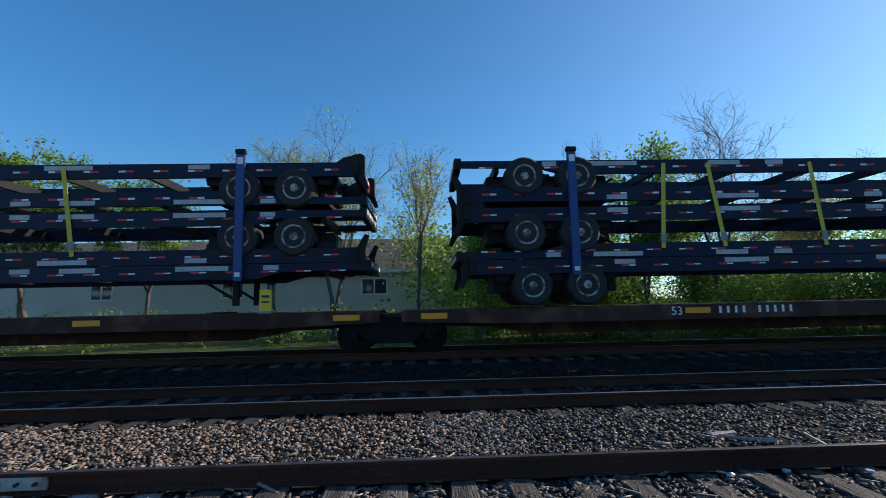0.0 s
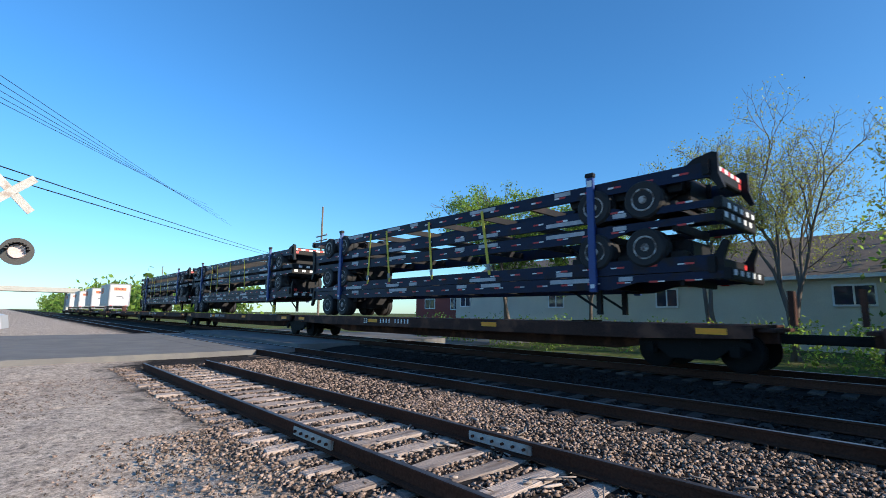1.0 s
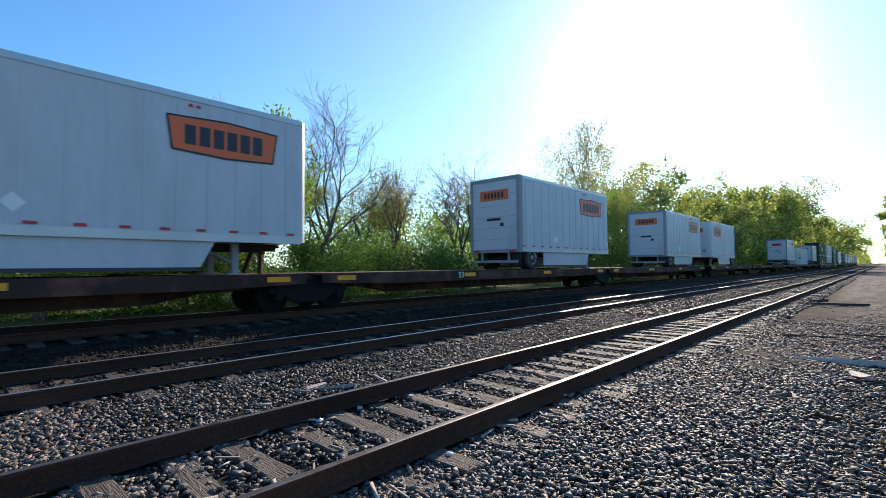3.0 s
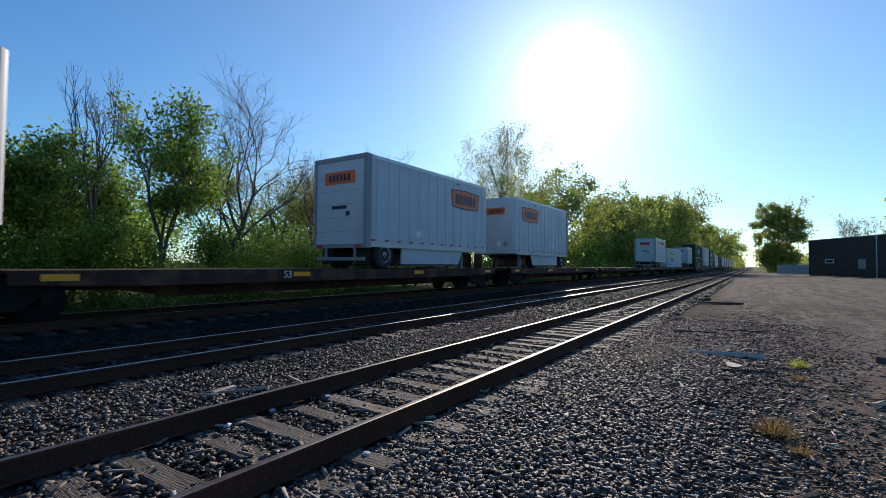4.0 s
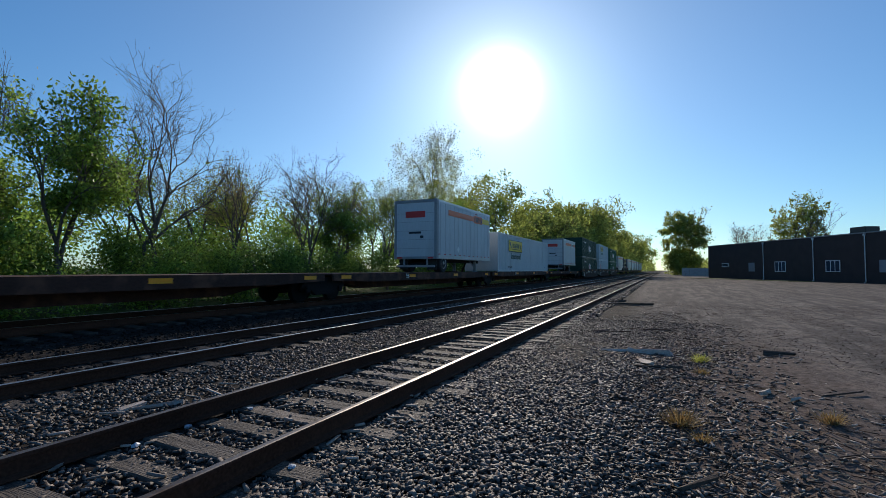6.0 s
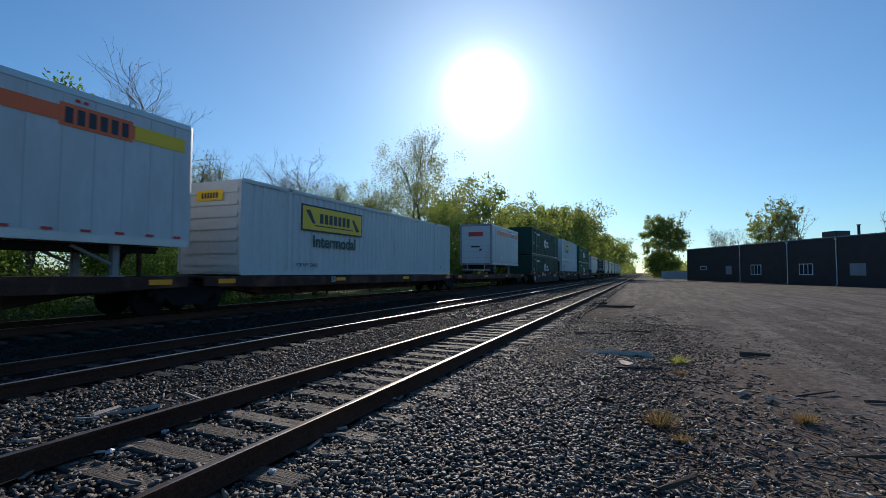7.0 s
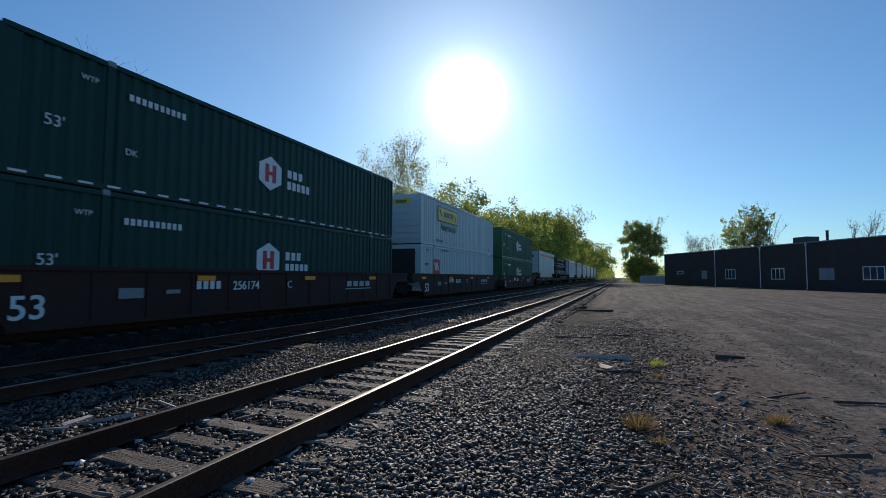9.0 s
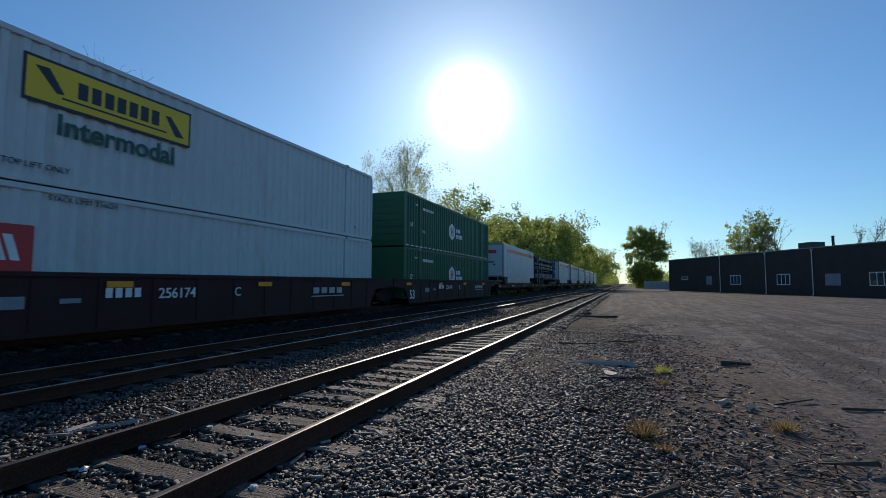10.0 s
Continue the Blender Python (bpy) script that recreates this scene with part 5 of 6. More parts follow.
def tree(x, y, height, width, seed, leaves=3000, leaf="leaf", leaf_size=0.11, label="", depth=5, base=0.12, trunks=1, name="tree", drop=0.22, full=False):
    r = np.random.default_rng(seed)
    t = thing(name, label, "tree", "", pose(x, y, GROUND - 0.12))
    if x < 55:
        leaves, leaf_size, full = int(leaves * 3.6), leaf_size * 0.5, full and x > 40
    else:
        leaves = int(leaves * 0.9)
    segs, tips = [], []

    def grow(p, d, length, rad, level):
        steps = 3
        for k in range(steps):
            d2 = d + r.normal(size=3) * (0.10 + 0.03 * level) + np.array([0, 0, 0.05])
            d2 /= np.linalg.norm(d2)
            q = p + d2 * length / steps
            ra, rb = rad * (1 - 0.28 * k / steps), rad * (1 - 0.28 * (k + 1) / steps)
            segs.append((p, q, ra, rb, level))
            if level >= 2:
                tips.append(q)
            if level >= 1 and level < depth and r.random() < (0.55 if level < 3 else 0.4):
                side = r.normal(size=3); side[2] = abs(side[2]) * 0.5
                side -= d2 * (side @ d2) * 0.5
                side /= np.linalg.norm(side)
                e = d2 * 0.55 + side * 0.8
                grow(q, e / np.linalg.norm(e), length * r.uniform(0.45, 0.7), rb * 0.5, level + 1)
            p, d = q, d2
        if level < depth:
            n = 2 if level else 3
            for k in range(n):
                a = r.uniform(0, 2 * np.pi)
                spread = r.uniform(0.3, 0.75) * (1.0 if level else 0.8)
                side = np.array([np.cos(a), np.sin(a), 0.1])
                e = d + side * spread
                grow(p, e / np.linalg.norm(e), length * r.uniform(0.62, 0.85), rad * 0.62, level + 1)

    for k in range(trunks):
        a = r.uniform(0, 6.3)
        lean = np.array([np.cos(a), np.sin(a), 0]) * (0.06 if trunks == 1 else 0.28) + np.array([0, 0, 1])
        grow(np.array([0.25 * k, 0, 0.0]), lean / np.linalg.norm(lean), height * 0.3, base, 0)
    pts = np.array([s[1] for s in segs])
    # fit the grown skeleton to the tree's true height and spread
    kz = height / pts[:, 2].max()
    kx = width / max(np.ptp(pts[:, 0]), np.ptp(pts[:, 1]), 0.1)
    kk = np.array([kx, kx, kz])
    segs = [(s[0] * kk, s[1] * kk, *s[2:]) for s in segs]
    v, f = tubes([s for s in segs if s[4] < 2], 7)
    mesh_ob("trunk", v, f, "bark", t, smooth=True)
    v, f = tubes([s for s in segs if s[4] >= 2], 3)
    tagged(mesh_ob("branchwork", v, f, "bark", t), kind="stuff")
    if leaves:
        tp = np.array(tips) * kk
        keep = tp[:, 2] > height * drop
        tp = tp[keep] if keep.sum() > 10 else tp
        if x < 55:
            # leaves sit in sprays on some of the twigs, and leave gaps between them
            spray = noise_at(tp, 1.1, seed) > (-0.05 if leaf in ("leaf", "leaf_dark") else -0.5)
            tp = tp[spray] if spray.sum() > 10 else tp
        if full:
            k = 150
            d = r.normal(size=(k, 3)); d /= np.linalg.norm(d, axis=1, keepdims=True)
            d *= r.uniform(0.3, 1.0, (k, 1)) ** 0.5
            blob = d * np.array([width / 2, width / 2, height * 0.46]) * r.uniform(0.75, 1.05, (k, 1)) + np.array([0, 0, height * 0.52])
            tp = np.concatenate([tp, blob[r.integers(0, k, len(tp) * 2)]])
        p = tp[r.integers(0, len(tp), leaves)] + r.normal(size=(leaves, 3)) * (0.17 * width / 6 if full else 0.2)
        v, f = leaf_quads(p, leaf_size, r)
        mesh_ob("crown", v, f, leaf, t)
    return t


GREEN = "leafy green spring tree in the trackside row"
BARE = "bare grey tree with fine twigs behind the train"
for x, y, h, w, n, lf, sz, lab, tr in (
        (-18.9, 23, 9.6, 9.5, 7000, "leaf", 0.16, "broad green tree before the pale house", 2), (-14.2, 25, 8.7, 6, 4500, "leaf", 0.15, GREEN, 1),
        (-6.9, 22, 10.4, 6.5, 4200, "leaf_yellow", 0.1, "tall thin tree with brown buds and few leaves", 2), (-4.4, 22.6, 11.4, 7.0, 3200, "leaf_yellow", 0.09, "tall tree with fine pinkish twigs and few young leaves", 2),
        (-0.2, 21, 8.9, 3.4, 900, "leaf_yellow", 0.11, "half-dead tree with a bare top", 1), (2.1, 20, 6.1, 4.2, 5000, "leaf", 0.13, GREEN, 2), (4.7, 20, 6.3, 4.5, 5500, "leaf", 0.13, GREEN, 2),
        (7.2, 20, 9.1, 3.0, 0, "leaf", 0.1, "dead bare tree with thin upright limbs", 1), (9.4, 20, 8.2, 4.8, 3400, "leaf", 0.16, GREEN, 2), (7.4, 23, 6.6, 4.6, 2200, "leaf", 0.15, GREEN, 2),
        (13.0, 20, 10.8, 8.2, 400, "bud", 0.07, BARE, 2), (17.2, 20, 8.0, 4.2, 500, "bud", 0.07, BARE, 1), (24.2, 21, 10.1, 8.5, 1200, "bud", 0.08, BARE, 2), (21.0, 22, 8.0, 5.5, 2500, "leaf_yellow", 0.1, GREEN, 1),
        (26.4, 21, 7.6, 6.0, 3600, "leaf", 0.14, GREEN, 2), (14.6, 24, 7.6, 5.0, 1600, "leaf", 0.13, GREEN, 1), (19.0, 24.5, 8.4, 4.6, 900, "leaf_yellow", 0.1, GREEN, 1), (22.6, 26, 7.8, 5.0, 1500, "leaf", 0.13, GREEN, 1), (28.6, 21.5, 9.0, 4.6, 600, "bud", 0.09, BARE, 1), (30.2, 25, 9.4, 5.0, 1100, "leaf_yellow", 0.1, GREEN, 1),
        (36.6, 23, 10.0, 5.5, 900, "leaf_yellow", 0.1, GREEN, 1), (38.8, 26, 10.5, 6.0, 1600, "leaf", 0.14, GREEN, 1), (46.8, 24, 11.0, 6.0, 1500, "leaf_yellow", 0.12, GREEN, 1), (33.0, 20.5, 9.5, 6.5, 2500, "leaf_yellow", 0.1, GREEN, 1), (42.5, 21, 16.0, 12.0, 6500, "leaf_yellow", 0.15, "tall tree with light young leaves", 1),
        (51.0, 22, 10.5, 9.0, 6000, "leaf", 0.16, GREEN, 2), (62.6, 22, 16.0, 15.0, 14300, "leaf_far", 0.2, GREEN, 2), (80, 20, 13.0, 14.0, 11700, "leaf_far", 0.22, GREEN, 2),
        (103, 22, 18.5, 18.0, 14300, "leaf_far", 0.28, GREEN, 2), (125, 21, 20.0, 20.0, 14300, "leaf_far", 0.3, GREEN, 2), (150, 22, 23.0, 24.0, 15600, "leaf_far", 0.35, GREEN, 2),
        (200, 22, 20.0, 30.0, 11700, "leaf_far", 0.45, GREEN, 2), (260, 22, 22.0, 36.0, 11700, "leaf_far", 0.5, GREEN, 2), (330, 23, 22.0, 40.0, 10400, "leaf_far", 0.6, GREEN, 2),
        (170, -5.5, 22.5, 15.0, 16900, "leaf_far", 0.3, "full green tree at the end of the lot", 2), (150, -21, 15.5, 13.0, 900, "bud", 0.16, "bare tree behind the brick building", 2), (139, -30, 21.0, 14.0, 7800, "leaf_far", 0.28, "green tree behind the brick building", 2),
        (133, -34, 17.0, 10.0, 500, "bud", 0.16, "bare tree behind the brick building", 1), (117, -45, 15.0, 8.0, 300, "bud", 0.14, "bare tree behind the brick building", 1)):
    tree(x, y, h, w, int(abs(x) * 7 + abs(y)), n, lf, sz, lab, trunks=tr, base=(0.012 if x > 55 or x < -10 else 0.009) * h + 0.02, depth=6 if (lf == "bud" or n == 0 or -8 < x < -4) and x < 60 and y < 24 else 4 if y > 23.5 and 10 < x < 60 else 5, drop=0.22 if x < 55 else 0.04, full=lf == "leaf_far" or n > 5800)


def thicket(name, x0, x1, y0, y1, top, n, size, mat, seed, label):
    r = np.random.default_rng(seed)
    k = max(int((x1 - x0) * (y1 - y0) / (2.2 * (top / 3.0) ** 2)), 6)
    c = np.stack([r.uniform(x0, x1, k), r.uniform(y0, y1, k), r.uniform(0.15, 0.75, k) * top], -1)
    p = c[r.integers(0, k, n)] + r.normal(size=(n, 3)) * np.array([0.55, 0.5, 0.5]) * top / 4
    p[:, 2] = np.abs(p[:, 2]) - 0.3
    v, f = leaf_quads(p, size, r)
    return tagged(mesh_ob(name, v, f, mat), label, "undergrowth", kind="stuff")


thicket("undergrowth", 0.5, 16, 18, 22, 3.3, 42000, 0.062, "leaf", 1, "dense green undergrowth along the far track")
thicket("undergrowth", 1.0, 30, 18.5, 24, 3.6, 42000, 0.068, "leaf", 2, "dense fresh green undergrowth along the far track")
thicket("undergrowth", 12, 60, 18, 24, 3.2, 46000, 0.08, "leaf_dark", 3, "dense dark undergrowth along the far track")
thicket("undergrowth", 50, 170, 18.5, 26, 8.0, 14000, 0.3, "leaf_far", 14, "young green scrub along the far track")
thicket("undergrowth", 55, 160, 17.5, 26, 6.0, 16000, 0.3, "leaf", 4, "dense dark undergrowth along the far track")
thicket("undergrowth", 160, 420, 18, 34, 12.0, 14000, 0.6, "leaf_far", 5, "far green wood along the track")
thicket("undergrowth", 400, 1100, 17, 60, 18.0, 12000, 1.2, "leaf_far", 6, "far green wood along the track")
thicket("undergrowth", 230, 900, -60, -12, 9.0, 9000, 1.0, "leaf_far", 7, "far green wood beyond the lot")
thicket("undergrowth", -500, -130, 20, 60, 13.0, 16000, 0.9, "leaf", 8, "far green wood beyond the crossing")
thicket("undergrowth", 166, 176, -9, -2, 10.0, 6000, 0.35, "leaf_far", 12, "green shrubs under the tree at the end of the lot")
thicket("undergrowth", -260, -120, -45, -12, 11.0, 12000, 0.6, "leaf", 9, "far green wood beyond the crossing")
thicket("undergrowth", -26, -1, 18.5, 24, 1.7, 9500, 0.074, "leaf", 10, "low green shrubs before the pale house")
thicket("undergrowth", -1, 60, 25, 42, 8.2, 62000, 0.14, "leaf", 11, "green wood behind the trackside trees")

# ---- houses behind the far track ----


def window(parent, x, y, z, w, h, panes=2, axis="y", name="window"):
    """A window on a wall that faces -y, or on one that faces +x or -x; x, y, z is the middle of it."""
    e = new(name)
    e.parent = parent
    e.matrix_basis = pose(x, y, z, 0, 0, 0 if axis == "y" else 90)
    boxes("frame", "trim", e, (-w / 2 - 0.08, w / 2 + 0.08, -0.05, 0.03, h / 2, h / 2 + 0.09), (-w / 2 - 0.08, w / 2 + 0.08, -0.07, 0.03, -h / 2 - 0.09, -h / 2), (-w / 2 - 0.08, -w / 2, -0.05, 0.03, -h / 2, h / 2), (w / 2, w / 2 + 0.08, -0.05, 0.03, -h / 2, h / 2), *[(-w / 2 + w * k / panes - 0.04, -w / 2 + w * k / panes + 0.04, -0.045, 0.03, -h / 2, h / 2) for k in range(1, panes)])
    for k in range(panes):
        boxes("pane", "glass", e, (-w / 2 + w * k / panes + 0.002, -w / 2 + w * (k + 1) / panes - 0.002, -0.02, 0.01, -h / 2, h / 2))
    return e


def gable_house(x0, x1, y0, y1, eave, ridge, wall_mat, roof_mat, label, windows):
    h = thing("house", label, "house", "", pose((x0 + x1) / 2, y0, GROUND - 0.1))
    L, D = (x1 - x0) / 2, y1 - y0
    boxes("wall", wall_mat, h, (-L, L, 0, 0.2, 0, eave), (-L, L, D - 0.2, D, 0, eave), (-L, -L + 0.2, 0.2, D - 0.2, 0, eave), (L - 0.2, L, 0.2, D - 0.2, 0, eave))
    for k in range(int(eave / 0.24)):
        boxes("clapboard", wall_mat, h, (-L - 0.012, L + 0.012, -0.02, 0.0, 0.24 * k + 0.02, 0.24 * k + 0.225))
    def roof(bm):
        o = 0.4
        for s in (0, 1):
            ya, yb = (-o, D / 2) if s == 0 else (D + o, D / 2)
            v = [bm.verts.new(c) for c in ((-L - o, ya, eave - 0.1), (L + o, ya, eave - 0.1), (L + o, yb, ridge), (-L - o, yb, ridge), (-L - o, ya, eave - 0.25), (L + o, ya, eave - 0.25), (L + o, yb, ridge - 0.15), (-L - o, yb, ridge - 0.15))]
            for q in ((0, 1, 2, 3), (4, 5, 6, 7), (0, 1, 5, 4), (1, 2, 6, 5), (3, 0, 4, 7)):
                bm.faces.new([v[i] for i in q])
    made("roof", roof_mat, h, roof)
    made("gable", wall_mat, h, lambda bm: [[bm.faces.new([bm.verts.new(c) for c in ((x, 0.1, eave - 0.1), (x, D - 0.1, eave - 0.1), (x, D / 2, ridge - 0.15))])] for x in (-L + 0.05, L - 0.05)])
    boxes("fascia", "trim", h, (-L - 0.4, L + 0.4, -0.44, -0.4, eave - 0.27, eave - 0.08))
    for x, z, w, hh in windows:
        window(h, x - (x0 + x1) / 2, -0.02, z, w, hh)
    return h


gable_house(-30.6, 5.0, 30, 41, 3.9, 6.6, "siding", "roof", "long pale clapboard house with a brown shingle roof", [(-29.4, 3.0, 1.1, 1.2), (-3.2, 2.8, 1.5, 0.9), (-12.0, 2.8, 1.2, 1.0), (-20.0, 2.8, 1.2, 1.0)])
gable_house(-43.5, -34.0, 36, 44, 4.2, 6.4, "red_siding", "roof", "red house with a white porch beyond the pale house", [(-41.0, 2.8, 1.6, 1.0), (-37.0, 2.8, 1.0, 1.2)])

# ---- brick building on the lot ----
bx0, by0, bx1, by1 = 107.6, -8.1, 50.0, -35.0
ln = math.hypot(bx1 - bx0, by1 - by0)
bld = thing("workshop_building", "long low dark brick building with white windows and downpipes", "building", "", pose(bx0, by0, GROUND, 0, 0, math.degrees(math.atan2(by1 - by0, bx1 - bx0))))
BH = 6.3
boxes("wall", "brick_paint", bld, (0, ln, 0, 0.3, 0, BH), (0, 0.3, 0.3, 22, 0, BH), (ln - 0.3, ln, 0.3, 22, 0, BH), (0, ln, 22, 22.3, 0, BH))
boxes("parapet_cap", "grey", bld, (-0.08, ln + 0.08, -0.08, 0.4, BH, BH + 0.14), bevel=0.02)
boxes("roof", "grey", bld, (0.3, ln - 0.3, 0.3, 22, BH - 0.5, BH - 0.3))
for u, w, hh in ((20.1, 2.2, 1.4), (30.1, 2.2, 1.4), (44.1, 2.4, 1.4), (54.0, 2.4, 1.4)):
    window(bld, u, -0.02, 2.2, w, hh, 3)
window(bld, 5.7, -0.02, 2.6, 1.9, 0.45, 1, name="vent_window")
for u, w in ((13.2, 1.6), (38.0, 2.2)):
    boxes("blocked_window", "grey", bld, (u - w / 2, u + w / 2, -0.03, 0.0, 1.4, 2.9), bevel=0.01, label="blocked-up grey window")
for u in (16.3, 26.8, 35.1, 49.5):
    made("downpipe", "alu", bld, lambda bm: (rod(bm, (u, -0.09, 0.15), (u, -0.09, BH - 0.25), 0.07), box(bm, u - 0.14, u + 0.14, -0.2, -0.01, BH - 0.3, BH - 0.05), rod(bm, (u, -0.09, 0.18), (u, -0.3, 0.05), 0.07)))
made("flue", "black", bld, lambda bm: (rod(bm, (36.2, 2.0, BH - 0.4), (36.2, 2.0, BH + 1.5), 0.16), rod(bm, (36.2, 2.0, BH + 1.5), (36.2, 2.0, BH + 1.6), 0.22)))
made("flue", "black", bld, lambda bm: (rod(bm, (44.5, 2.0, BH - 0.4), (44.5, 2.0, BH + 1.1), 0.2), rod(bm, (44.5, 2.0, BH + 1.1), (44.5, 2.0, BH + 1.2), 0.26)))
boxes("roof_unit", "black", bld, (29.4, 31.8, 3.0, 5.0, BH - 0.3, BH + 1.2), bevel=0.05, label="dark rooftop ventilation unit")
verge = boxes("grass_verge", "grass", bld, (-3, 27, -3.2, -0.02, -0.05, 0.06), bevel=0.05, label="strip of green grass along the wall")
fence = thing("metal_fence", "pale blue-grey sheet metal fence beside the building", "fence", "", pose(128, -7.0, GROUND))
for k in range(9):
    boxes("fence_panel", "galv", fence, (-0.03, 0.03, -k * 1.0 + 2.0, -k * 1.0 + 2.97, 0.1, 2.1))
    boxes("fence_post", "grey", fence, (-0.05, 0.05, -k * 1.0 + 2.97, -k * 1.0 + 3.0, 0.0, 2.2))

# ---- crossing signal, poles and wires ----
sig = thing("crossing_signal", "silver crossing signal mast with crossbuck and twin lamps", "signal", "", pose(-14.0, -0.52, GROUND))
made("mast", "alu", sig, lambda bm: (rod(bm, (0, 0, 0), (0, 0, 5.1), 0.065, seg=14), rod(bm, (0, 0, 5.1), (0, 0, 5.2), 0.09, seg=14), rod(bm, (0, 0, 0), (0, 0, 0.5), 0.16, 0.1, seg=14)))
for a in (45, -45):
    cb = boxes("crossbuck_blade", "galv", sig, (-0.012, 0.012, -0.55, 0.55, -0.085, 0.085), bevel=0.004)
    cb.matrix_basis = pose(0.1 + (0.03 if a > 0 else 0), 0.38, 4.13, a, 0, 18)
made("lamp_arm", "alu", sig, lambda bm: rod(bm, (0.05, -0.75, 2.8), (0.05, 0.75, 2.8), 0.04))
for y in (-0.05, 0.6):
    lamp = made("lamp", "black", sig, lambda bm: rod(bm, (0.1, y, 2.82), (0.13, y, 2.82), 0.3, seg=28))
    made("lens", "signal_lens", lamp, lambda bm: rod(bm, (0.13, y, 2.82), (0.19, y, 2.82), 0.17, 0.15, seg=24))
    made("hood", "black", lamp, lambda bm: [box(bm, 0.13, 0.42, y + 0.19 * math.cos(q) - 0.03, y + 0.19 * math.cos(q) + 0.03, 2.82 + 0.19 * math.sin(q) - 0.01, 2.82 + 0.19 * math.sin(q) + 0.01) for q in np.linspace(0.2, math.pi - 0.2, 9)])
    made("housing", "black", lamp, lambda bm: rod(bm, (-0.15, y, 2.82), (0.1, y, 2.82), 0.15, 0.17, seg=20))

pole = thing("utility_pole", "tall wooden utility pole with a crossarm beyond the train", "pole", "", pose(-75, 40, GROUND))
made("shaft", "wood_pole", pole, lambda bm: rod(bm, (0, 0, 0), (0, 0, 20.3), 0.22, 0.14, seg=12))
for z in (15.0, 14.2):
    boxes("crossarm", "wood_pole", pole, (-1.9, 1.9, -0.08, 0.08, z - 0.08, z + 0.08), bevel=0.01)
    for k in (-1.7, -0.9, 0.9, 1.7):
        made("insulator", "grey", pole, lambda bm: rod(bm, (k, 0, z + 0.08), (k, 0, z + 0.3), 0.06, 0.04))
far_pole = copy_thing(pole, pose(-190, 40, GROUND - 3))


def wire(a, b, sag, radius=0.014):
    a, b = Vector(a), Vector(b)
    pts = [a.lerp(b, k / 24) - Vector((0, 0, sag * 4 * (k / 24) * (1 - k / 24))) for k in range(25)]
    w = thing("overhead_wire", "thin black overhead wire", "wire", "overhead wires")
    v, f = tubes([(np.array(p), np.array(q), radius, radius) for p, q in zip(pts, pts[1:])], 4)
    mesh_ob("strand", v, f, "black", w)


for dz in (0.0, -0.45):
    wire((8, -24, 5.3 + dz), (-95, 40, 13.2 + dz), 0.3, 0.03)
for k in range(5):
    wire((-5, -14 + 0.3 * k, 8.4 + 0.45 * k), (-100, 28 + 1.2 * k, 22.5 - 0.9 * k), 0.4, 0.018)

bridge = thing("road_bridge", "pale concrete road bridge over the tracks far off", "bridge", "", pose(-234, 0, GROUND))
boxes("deck", "concrete", bridge, (-5, 5, -70, 40, 8.0, 8.8), bevel=0.05)
boxes("parapet", "concrete", bridge, (4.7, 5.0, -70, 40, 8.8, 9.7), bevel=0.02)
for y in (-26, -4, 18, 34):
    boxes("pier", "concrete", bridge, (-4.5, 4.5, y - 0.8, y + 0.8, 0, 8.0), bevel=0.05)

# a parked white vehicle beyond the road
van = thing("parked_van", "white panel van parked beyond the crossing road", "van", "", pose(-37.5, -2.4, GROUND, 0, 0, 80))
made("body", "white", van, lambda bm: prism(bm, [(-2.5, 0.45), (-2.5, 2.1), (-2.3, 2.25), (0.9, 2.25), (1.5, 1.45), (2.5, 1.2), (2.6, 0.45)], -0.95, 0.95))
made("windscreen", "glass", van, lambda bm: prism(bm, [(0.93, 2.18), (0.97, 2.2), (1.52, 1.5), (1.48, 1.48)], -0.85, 0.85))
boxes("side_window", "glass", van, (0.2, 0.9, -0.957, -0.951, 1.4, 1.95))
for x in (-1.6, 1.7):
    for y in (-0.9, 0.9):
        made("wheel", "tyre", van, lambda bm: lathe(bm, [(0.2, y - 0.12), (0.34, y - 0.1), (0.34, y + 0.1), (0.2, y + 0.12)], at=(x, 0, 0.34)))

# ---- litter, sticks and tufts beside the siding ----
r = random.Random(9)


def stick(bm, x, y, L, a, w):
    z = float(ground_z(x, y)) + 0.03
    m = pose(x, y, z, r.uniform(-8, 8), r.uniform(-5, 5), a)
    n0 = len(bm.verts)
    vs = bmesh.ops.create_cube(bm, size=1, matrix=m @ Matrix.Diagonal((L, w * 0.45, w * 0.3, 1)))["verts"]
    for v in vs:
        v.co += Vector((r.uniform(-1, 1), r.uniform(-1, 1), r.uniform(-1, 1))) * w * 0.3


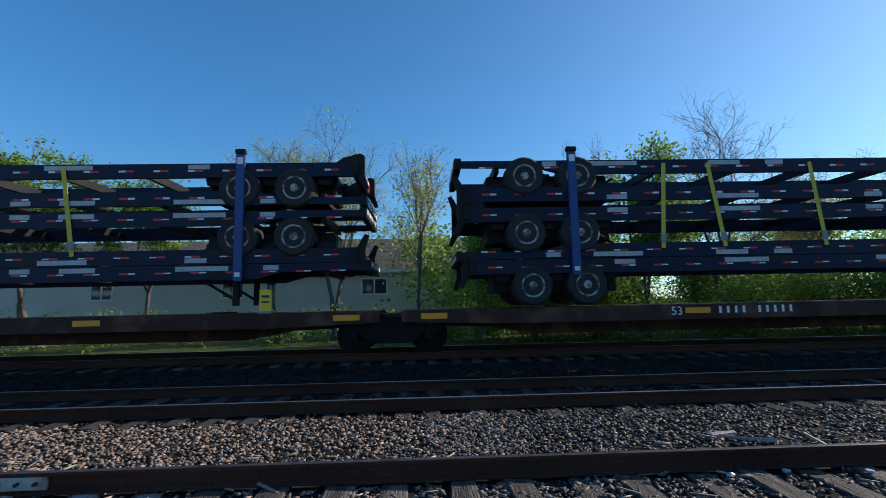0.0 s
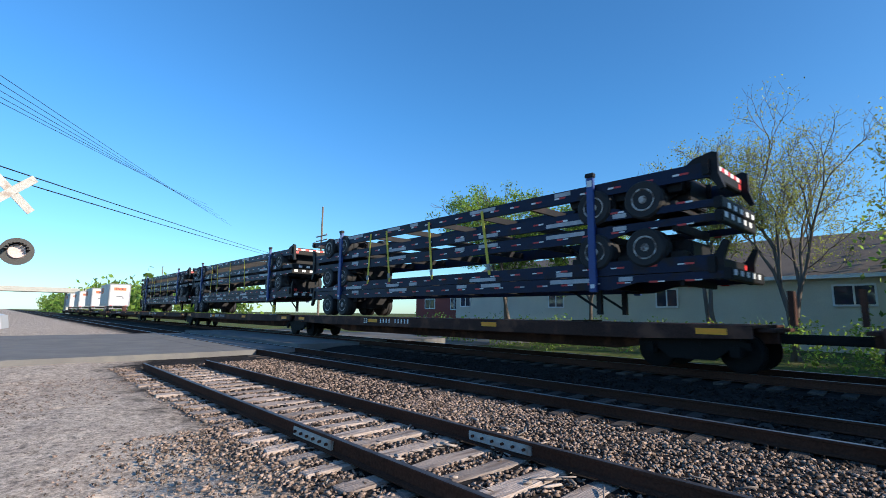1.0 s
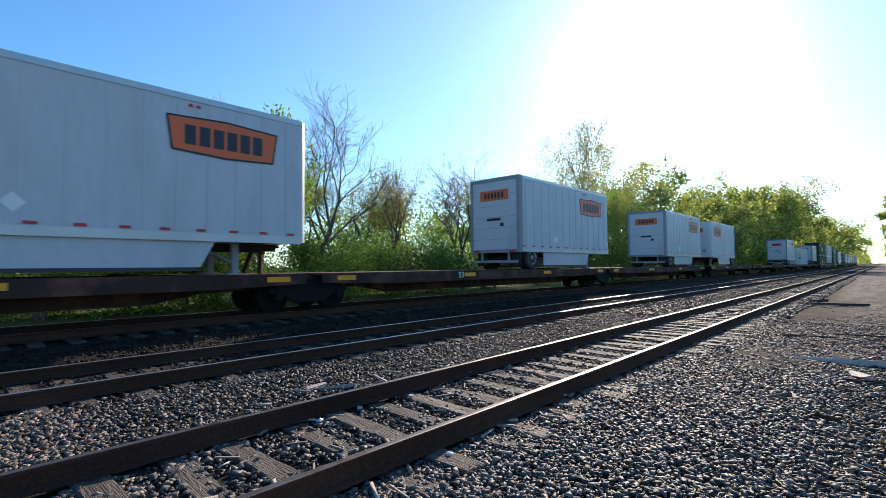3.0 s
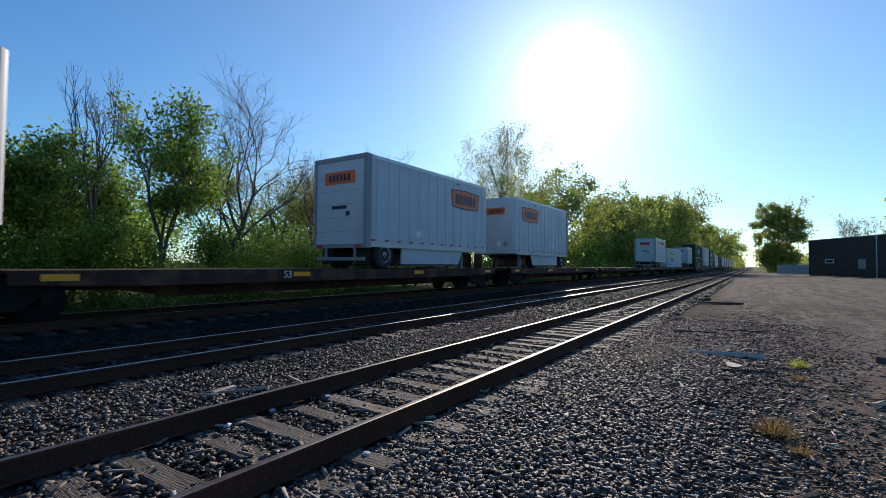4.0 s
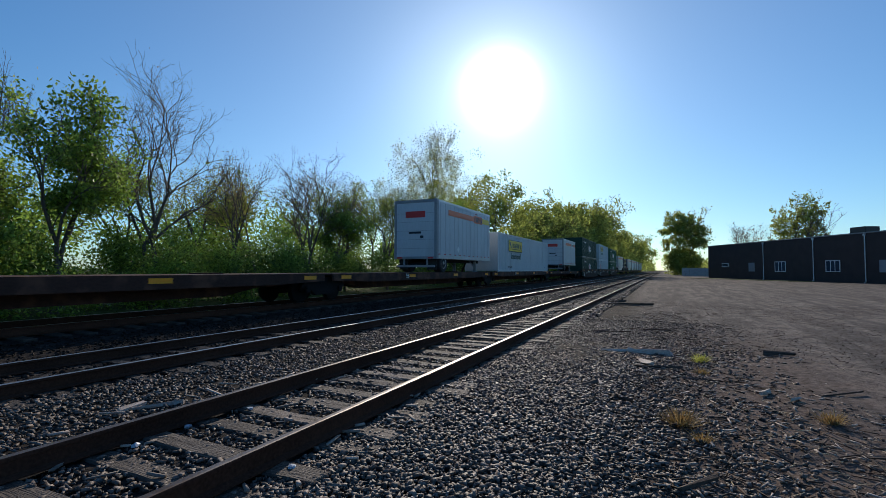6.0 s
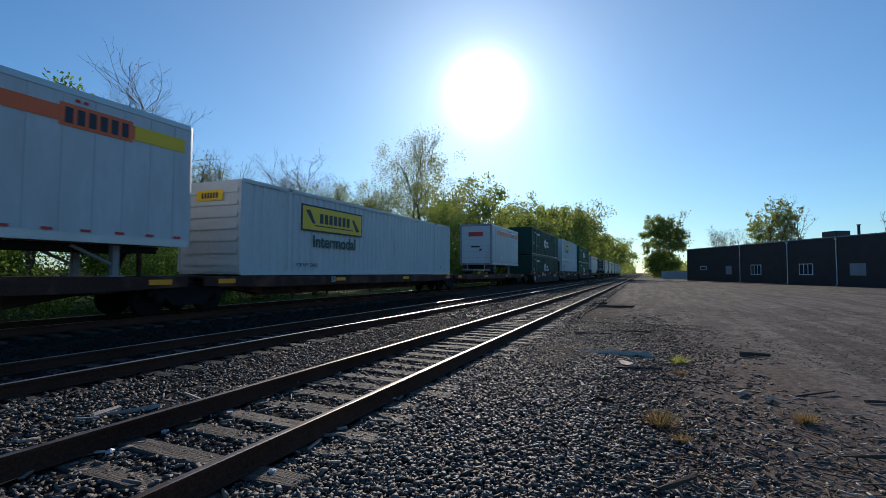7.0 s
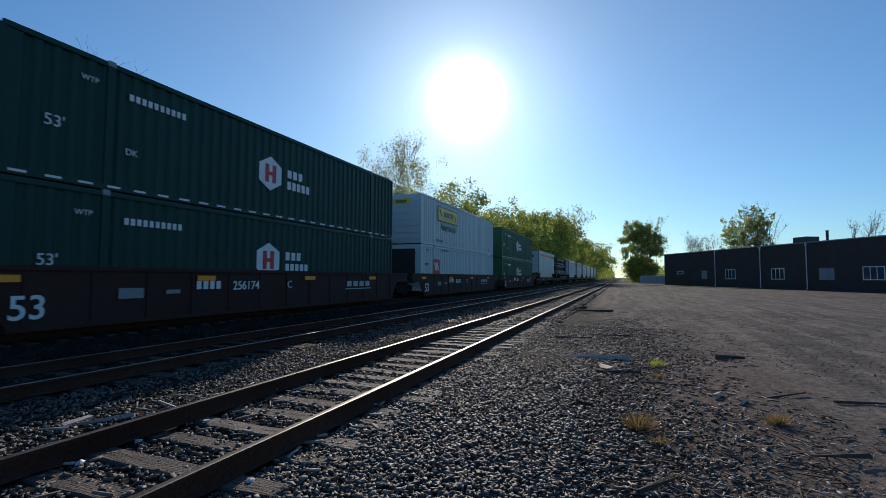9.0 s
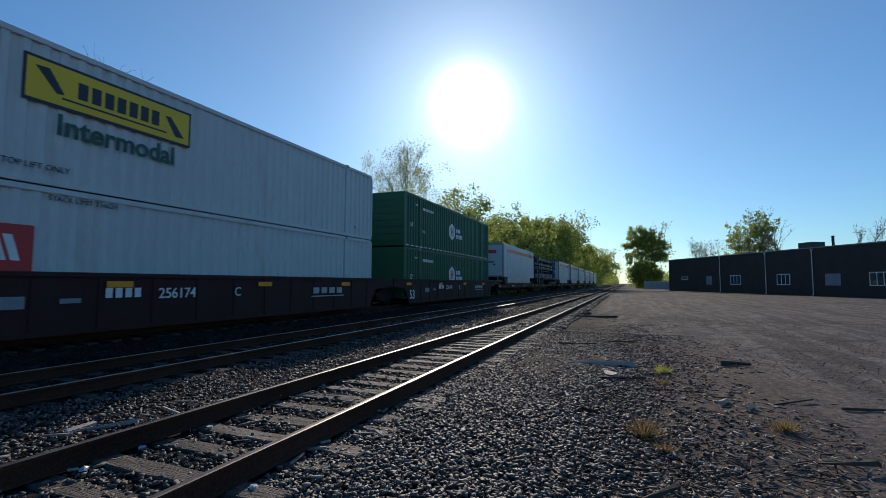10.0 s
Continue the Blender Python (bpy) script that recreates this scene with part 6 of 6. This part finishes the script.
for x, y, L, a, w, m in ((9.65, 0.52, 1.25, -88, 0.17, "driftwood"), (8.7, 0.32, 0.55, 20, 0.14, "driftwood"), (9.9, 0.5, 0.4, 48, 0.1, "driftwood"), (23.2, 1.45, 2.2, -64, 0.2, "twig_dark"), (24.3, 2.3, 1.3, -70, 0.16, "twig_dark"),
                         (6.6, 1.02, 0.62, -30, 0.1, "twig_dark"), (6.85, 0.82, 0.25, 20, 0.05, "driftwood"), (7.2, -1.14, 0.3, -28, 0.09, "driftwood"), (6.95, -1.4, 0.22, -30, 0.07, "driftwood"), (7.5, -2.0, 0.55, -62, 0.06, "twig_dark"),
                         (5.15, -1.75, 0.5, -72, 0.05, "twig_dark"), (3.95, -0.2, 0.4, -38, 0.05, "twig_dark"), (7.4, -2.8, 0.7, -80, 0.07, "twig_dark"), (8.3, 0.1, 0.7, -85, 0.06, "twig_dark"), (7.6, -0.6, 0.8, -80, 0.05, "twig_dark"),
                         (12.6, 1.2, 0.9, -75, 0.1, "twig_dark"), (13.5, 0.4, 1.1, -82, 0.08, "twig_dark"), (10.6, -1.9, 0.5, -80, 0.1, "twig_dark"), (10.2, -4.4, 0.45, -80, 0.09, "twig_dark"), (6.1, 0.5, 0.45, 40, 0.05, "twig_dark"), (3.5, 5.2, 0.5, -30, 0.1, "driftwood"), (3.3, 5.35, 0.35, 15, 0.08, "driftwood")):
    bm = bmesh.new()
    stick(bm, 0, 0, L, 0, w)
    o = part("wooden_stick", bm, m)
    o.data.transform(Matrix.Translation((0, 0, -float(ground_z(0, 0)))))
    o.matrix_basis = pose(x, y, float(ground_z(x, y)) + 0.01, 0, 0, a)
    tagged(o, "weathered grey stick of wood lying on the gravel" if m == "driftwood" else "dark damp piece of wood lying on the gravel", "stick", "sticks on the gravel")


def splinters(name, place, long, wide, mat, seed, label, lift=0.015):
    """Many loose slivers that lie about; place(q) gives their x and y, long and wide their range of half sizes."""
    q = np.random.default_rng(seed)
    x, y = place(q)
    n = len(x)
    L, w = q.uniform(*long, (n, 1)), q.uniform(*wide, (n, 1))
    a, e = q.uniform(0, 2 * np.pi, n), q.normal(size=n) * 0.12
    u = np.stack([np.cos(a) * np.cos(e), np.sin(a) * np.cos(e), np.sin(e)], -1)
    t = np.stack([-np.sin(a), np.cos(a), 0 * a], -1)
    k = np.cross(u, t)
    c = np.stack([x, y, ground_z(x, y) + lift + w[:, 0] * 0.5], -1)
    v = np.stack([c + sx * u * L * q.uniform(0.8, 1.1, (n, 1)) + sy * t * w * q.uniform(0.4, 1.1, (n, 1)) + sz * k * w * 0.5 for sx in (-1, 1) for sy in (-1, 1) for sz in (-1, 1)], 1)
    quad = np.array([(0, 1, 3, 2), (4, 6, 7, 5), (0, 4, 5, 1), (2, 3, 7, 6), (0, 2, 6, 4), (1, 5, 7, 3)])
    f = (quad[None] + 8 * np.arange(n)[:, None, None]).reshape(-1, 4)
    return tagged(mesh_ob(name, v.reshape(-1, 3), f, mat), label, "debris", kind="stuff")


def litter_band(n, spread, off, far=16.0):
    """A ragged band beside the siding, from the near gravel out to the end of the lot's edge."""
    def place(q):
        x = 3.8 + far * q.random(n) ** 1.4
        return x, off + 0.09 * (x - 4) + q.normal(size=n) * spread
    return place


splinters("wood_debris", litter_band(1400, 1.0, -0.9), (0.02, 0.12), (0.003, 0.01), "twig_dark", 31, "scattered dark twigs and bark on the dirt")
splinters("wood_debris", litter_band(1300, 1.0, -0.9), (0.014, 0.075), (0.003, 0.012), "driftwood", 32, "scattered grey wood splinters on the dirt")
splinters("straw", litter_band(700, 1.0, -1.4, 8.0), (0.02, 0.08), (0.0015, 0.003), "straw", 33, "scattered dry straw on the dirt")
splinters("wood_debris", litter_band(70, 1.2, -0.4, 20.0), (0.1, 0.3), (0.006, 0.014), "twig_dark", 34, "long dark twigs on the gravel")
splinters("wood_debris", lambda q: (q.uniform(-6, 6, 260), q.uniform(2.2, 5.4, 260)), (0.03, 0.14), (0.006, 0.02), "driftwood", 35, "grey splinters off the weathered ties", 0.04)


def tuft(x, y, size, n, mat, seed, label):
    q = np.random.default_rng(seed)
    a = q.uniform(0, 6.3, n)
    root = np.stack([np.cos(a), np.sin(a), 0 * a], -1) * q.uniform(0, size * 0.5, (n, 1))
    tip = root * 2.2 + np.stack([q.normal(size=n) * size * 0.3, q.normal(size=n) * size * 0.3, q.uniform(0.2, 0.8, n) * size], -1)
    side = np.stack([-np.sin(a), np.cos(a), 0 * a], -1) * 0.006
    v = np.stack([root - side, root + side, tip + side * 0.3, tip - side * 0.3], 1).reshape(-1, 3)
    o = mesh_ob("grass_tuft", v, np.arange(4 * n).reshape(-1, 4), mat)
    o.matrix_basis = pose(x, y, float(ground_z(x, y)) - 0.01)
    tagged(o, label, "grass tuft", "grass tufts")


tuft(5.43, -0.13, 0.22, 260, "dry_grass", 1, "tuft of dry brown grass on the gravel")
tuft(6.17, -1.54, 0.16, 200, "dry_grass", 2, "tuft of dry brown grass on the gravel")
tuft(5.0, -0.3, 0.13, 120, "dry_grass", 3, "tuft of dry brown grass on the gravel")
tuft(9.3, -0.55, 0.2, 150, "leaf_yellow", 4, "small green weed on the gravel")
tuft(6.3, -2.9, 0.2, 150, "leaf_yellow", 5, "small green weed on the gravel")
tuft(8.2, -0.5, 0.14, 120, "dry_grass", 6, "tuft of dry brown grass on the gravel")
for k, (x, y) in enumerate(((2.85, 2.62), (3.14, 4.2), (3.82, 4.12), (2.61, 4.15), (0.6, 3.0))):
    bm = bmesh.new()
    bmesh.ops.create_icosphere(bm, subdivisions=1, radius=0.035)
    for v in bm.verts:
        v.co = Vector((v.co.x * r.uniform(0.6, 1.6), v.co.y * r.uniform(0.6, 1.4), v.co.z * r.uniform(0.3, 0.9)))
    o = part("litter_scrap", bm, "litter")
    o.matrix_basis = pose(x, y, float(ground_z(x, y)) + 0.05)
    tagged(o, "crumpled pale blue scrap of litter on the gravel", "litter", "litter scraps")

# ---- motion ----


def motions():
    for ob, s, z, turn, *more in ROLLING:
        over, dy, lean = (list(more) + [0, 0, 0])[:3]
        walk(ob, [(t, pose(s - SPEED * t, FAR + dy, FAR_Z + z, over, lean, turn)) for t in (0.0, 5.0, 10.0)])


motions()
